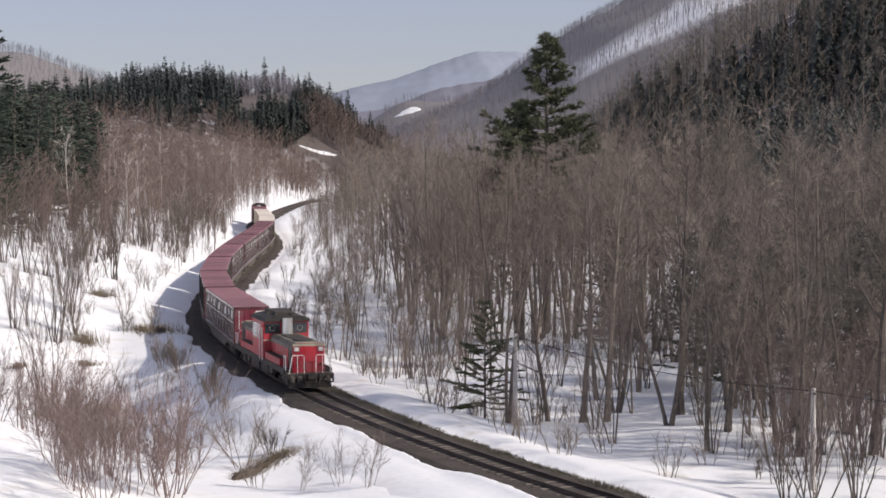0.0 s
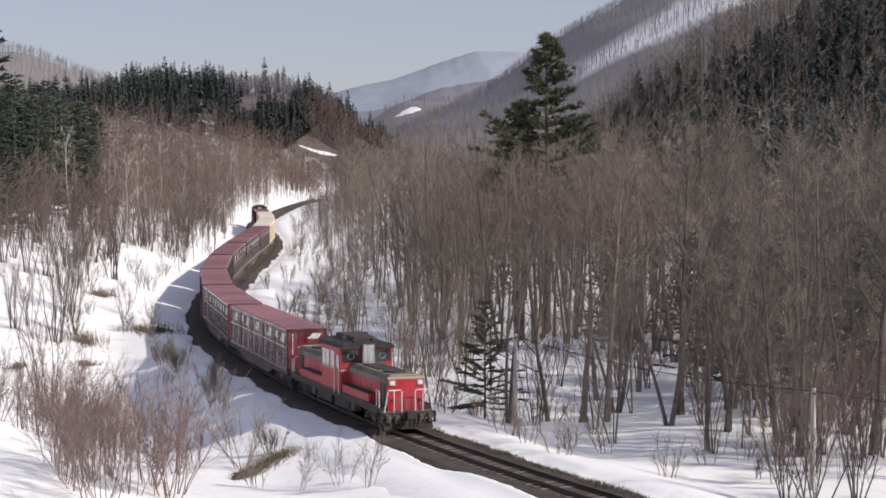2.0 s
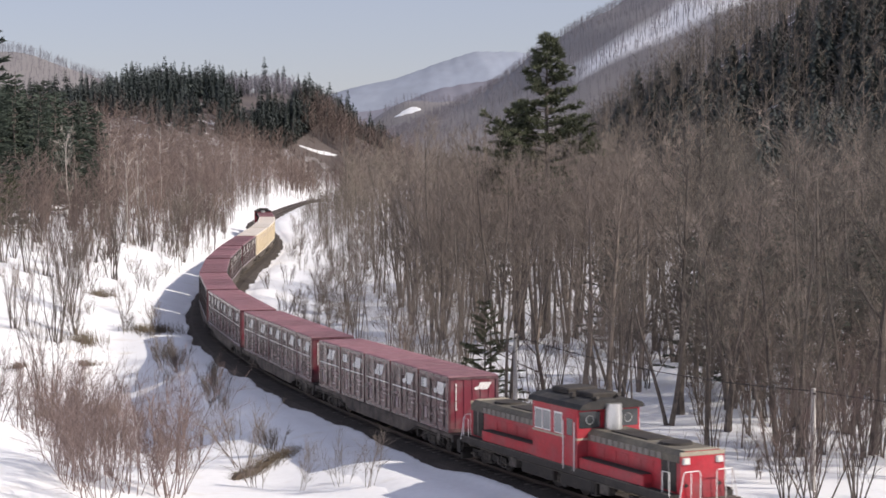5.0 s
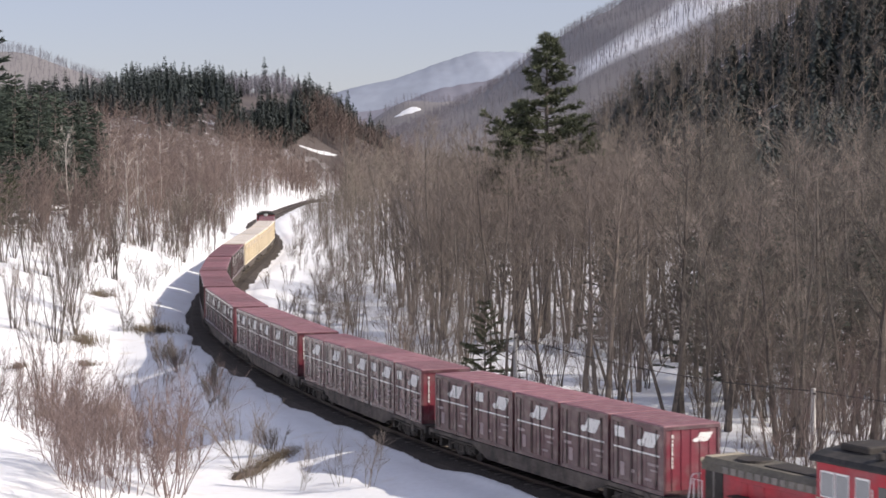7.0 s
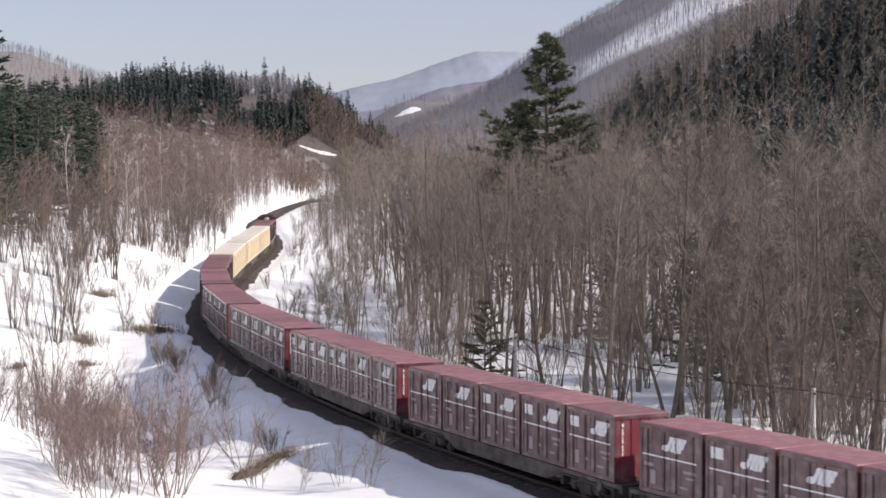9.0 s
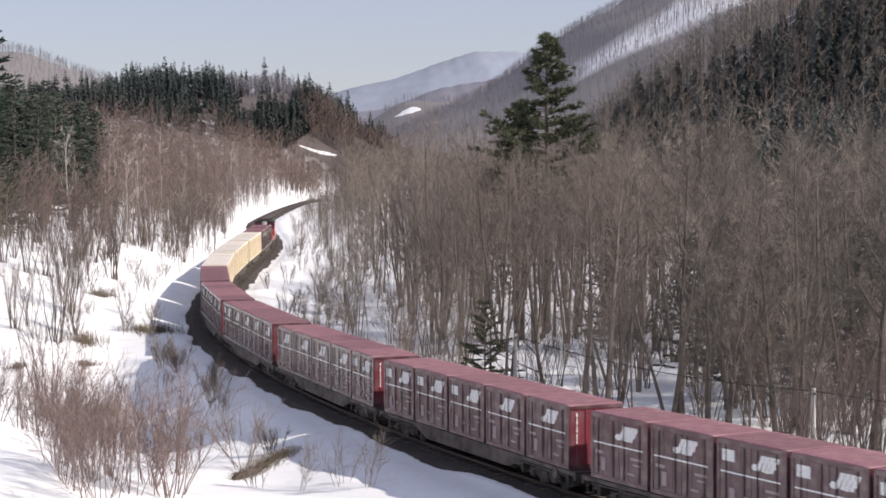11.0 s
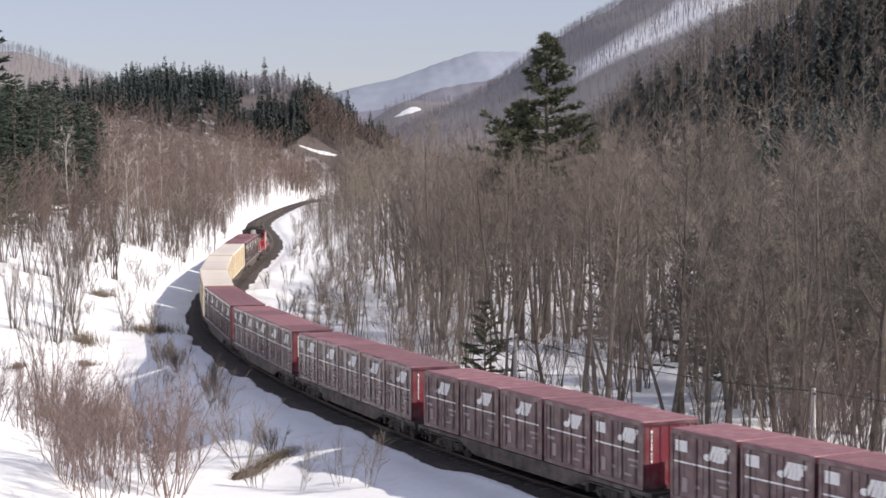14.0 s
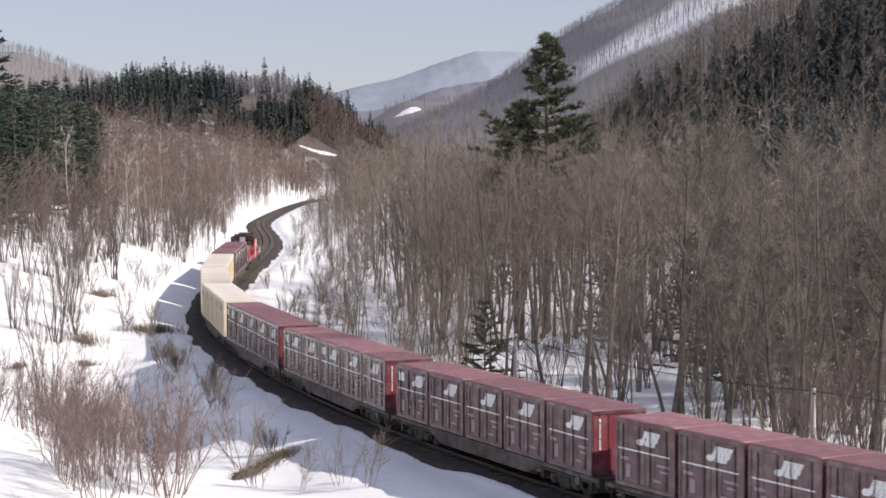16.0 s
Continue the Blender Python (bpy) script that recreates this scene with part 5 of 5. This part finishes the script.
    spots = scatter(40, (-50, -5, 88, 230), lambda x, y, u: -14 < u < -5.2 and wide(x, y), 2.4, 29) + scatter(45, (-60, -24, 170, 340), lambda x, y, u: -24 < u < -5.5 and wide(x, y), 2.4, 64) + scatter(40, (-10, 25, 78, 130), lambda x, y, u: 4.2 < u < 14 and wide(x, y), 1.8, 30)
    plant(low, [at(-13.3, 102.4), at(-12.6, 101.0), at(-8.2, 77.0), at(-12.0, 84.0)] + spots, 35)
    dark = [shrub(380 + k, 1.9 + 0.3 * k, 12, BARK_DARK, "dense dark leafless bush half buried in snow", 0.7, name="dark_bush", branches=8, twigs=5, group="dark bushes", bark=BARK_DARK) for k in range(2)]
    plant(dark, [at(-18.6, 121.0), at(-18.0, 119.0), at(-19.6, 122.5), at(-14.8, 109.0), at(-13.6, 104.6), at(-8.4, 85.2), at(-25.5, 140.0), at(-37.0, 190.0), at(-33.0, 128.0)], 55, 0.7, 1.1)
    earth_patch()
    spots = scatter(7, (-45, -14, 110, 170), lambda x, y, u: u < -9 and wide(x, y), 4, 37)
    spots += [at(-29.5, 121.0), at(-24.0, 140.0), at(-22.5, 139.0)]
    woods("dead_grass", "straw-brown dead bamboo grass showing through the snow", [grass_clump(360 + k, 0.8 + 0.3 * k) for k in range(3)], spots, 36, STRAW, category="grass")
    # conifers
    spruce = [conifer("spruce", 420 + k, "dark green spruce standing above the bare hillside wood", "spruces", height=13 + 1.6 * k, radius=0.2, width=2.7 + 0.2 * k, whorls=15, arms=6, clumps=5, needles=3, fluff=1.75) for k in range(3)]
    spots = scatter(40, (-82, -46, 228, 300), lambda x, y, u: 0.197 * y < -x < 0.262 * y, 2.8, 38)
    inside = scatter(6, (5, 45, 120, 180), lambda x, y, u: u > 20 and wide(x, y, 0), 7, 54) + scatter(20, (14, 50, 100, 190), lambda x, y, u: 0.15 * y < x < 0.26 * y, 4.5, 68) + [at(17.5, 106.0), at(20.3, 98.0), at(23.6, 101.0), at(16.4, 113.0), at(26.0, 108.0)]
    plant(spruce, spots + [at(-51.5, 199.0), at(-53.5, 205.0)], 39, 0.95, 1.3)
    copy_thing(spruce[2], pose(*at(-61.6, 242.0))).scale = (1.45, 1.45, 1.55)
    dim = conifer("wood_spruce", 425, "dark spruce half hidden among the bare trees", "spruces in the wood", height=10.5, radius=0.14, width=2.3, whorls=14, arms=5, clumps=4, needles=3, fluff=1.2, uneven=0.5)
    plant([dim], inside, 40, 0.75, 1.1)
    small = conifer("young_spruce", 430, "small dark spruce under the bare trees", "young spruces", PINE, height=7.0, radius=0.07, width=2.0, whorls=17, arms=5, clumps=9, needles=6, uneven=0.55, fluff=0.6, droop=-0.05)
    small.matrix_basis = pose(*at(2.4, 99.5))
    other = copy_thing(small, pose(*at(-46.0, 186.0)))
    firs = [far_conifer(400 + k, 10 + 1.6 * k, 2.0 + 0.25 * k) for k in range(5)]
    # the crest, a lower stand before it, and a tail running down to the valley
    spots = scatter(900, (-205, -84, 650, 850), lambda x, y, u: y > 664 - 12 * math.sin(x * 0.11) and x < -88 + 8 * math.sin(y * 0.09) and wide(x, y, 12), 2.6, 26, 60)
    spots += scatter(190, (-87, -55, 664, 750), lambda x, y, u: 0 < y - 672 - 1.8 * (x + 86) < 24 + 6 * math.sin(x * 0.5), 2.0, 81, 60) + scatter(130, (-57, -20, 726, 800), lambda x, y, u: y > 728 + 0.9 * (x + 57), 2.5, 82, 60)
    spots += scatter(26, (-92, -40, 760, 830), lambda x, y, u: True, 3.5, 83)
    woods("far_conifer_wood", "dark green conifer wood along the hill crest, greyed as by haze", firs, spots, 43, NEEDLE_HAZE, 0.6, 1.0)
    spots = scatter(230, (34, 170, 290, 430), lambda x, y, u: x > 40 + 0.02 * (y - 300) + 6 * math.sin(y * 0.05) + 6 * math.sin(x * 0.3) and wide(x, y, 20), 4.0, 27, 60) + scatter(60, (38, 62, 395, 480), lambda x, y, u: x < 0.135 * y, 2.8, 84, 60)
    wide_firs = [far_conifer(405 + k, 12 + k, 3.4 + 0.2 * k, 17, 13) for k in range(4)]
    full = [far_conifer(410 + k, 11 + 1.5 * k, 2.3 + 0.2 * k, 18, 12) for k in range(4)]
    close = scatter(75, (38, 90, 190, 300), lambda x, y, u: 0.18 * y < x < 0.27 * y and math.sin(x * 0.25) * math.sin(y * 0.12) > -0.35, 3.4, 62)
    woods("valley_conifer_wood", "dark conifers rising behind the bare valley wood, greyed as by haze", full, close, 71, NEEDLE_HAZE, 0.75, 1.2)
    woods("hillside_conifer_wood", "dark conifers on the hillside across the valley, greyed as by haze", wide_firs, spots, 44, NEEDLE_HAZE, 0.6, 1.05)
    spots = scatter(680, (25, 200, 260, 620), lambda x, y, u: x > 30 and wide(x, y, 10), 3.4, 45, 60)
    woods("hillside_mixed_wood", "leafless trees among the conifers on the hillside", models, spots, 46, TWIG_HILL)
    pine = tall_pine(501)
    pine.matrix_basis = pose(*at(8.9, 150))
    copy_thing(pine, pose(*at(6.7, 154.0), 0, 0, 150)).scale = (0.8, 0.8, 0.79)
    # the mountain across, with a bare snowy strip
    kinds = [mountain_tree(600 + k, 12 + k) for k in range(4)]
    strip_at = lambda x, y: 1284 < y < 1342 + 0.022 * max(0.0, x - 140) ** 2 and x > 98
    field = lambda x, y: -50 < x < -19 and 1690 < y < 1748
    spots = scatter(5200, (-80, 430, 1000, 1800), lambda x, y, u: x > -60 and wide(x, y, 30) and not strip_at(x, y) and not field(x, y), 4.2, 47, 30) + scatter(520, (-56, 6, 1160, 1540), lambda x, y, u: True, 3.0, 77)
    poles = [strip_tree(620 + k, 8 + k) for k in range(4)]
    thin_spots = scatter(1000, (98, 290, 1284, 1440), lambda x, y, u: strip_at(x, y), 1.7, 63)
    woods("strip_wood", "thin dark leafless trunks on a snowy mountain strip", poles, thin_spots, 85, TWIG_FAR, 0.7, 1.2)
    woods("mountain_wood", "leafless wood on the mountain side, tinted violet for haze", kinds, spots, 48, TWIG_FAR, 0.42, 0.7)
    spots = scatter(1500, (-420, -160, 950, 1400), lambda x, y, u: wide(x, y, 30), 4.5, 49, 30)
    woods("back_hill_wood", "leafless wood on the hill behind, tinted violet for haze", kinds, spots, 50, TWIG_FAR, 0.45, 0.65)
    spots = scatter(420, (-92, -46, 738, 800), lambda x, y, u: y > 742 + 0.5 * (x + 90), 2.1, 75)
    woods("crest_bare_wood", "leafless wood between the conifers of the hill, tinted violet for haze", kinds, spots, 76, TWIG_FAR, 0.5, 0.75)
    spots = scatter(640, (-80, -12, 640, 752), lambda x, y, u: abs(u) > 6 and not (-61 < x < -42 and 707 < y < 722) and (y < 672 + 1.8 * (x + 86) or x > -58), 1.9, 78)
    spots += scatter(90, (-60, -37, 724, 740), lambda x, y, u: True, 1.6, 92)
    woods("slope_bare_wood", "reddish-brown leafless wood on the slope below the conifers", kinds, spots, 79, TWIG_RED, 0.6, 0.9)
    snow_patch("snow_field", "bright open snow field at the end of the valley", -34.5, 1735, 12.5, 8, 0.0, 5, 0.8)
    snow_patch("snow_clearing", "strip of open snow on the wooded slope", -50.6, 719.6, 7.4, 0.7, 0.25, 6, 0.35)
    ridge("backdrop_mountains", "snow-streaked mountains at the end of the valley, pale blue haze painted in", 4200, 300, ((-1400, 40), (-600, 90), (-245, 190), (-120, 232), (80, 285), (200, 288), (420, 240), (1200, 200)), HAZE_FAR)
    ridge("backdrop_ridge", "wooded ridge closing the valley, violet-grey haze painted in", 2900, 260, ((-900, 40), (-300, 80), (-120, 112), (-20, 139), (40, 148), (100, 156), (300, 190), (900, 240)), HAZE_NEAR)
    utility_line()


build_ground()
build_line()
build_train()
build_woods()
motions()
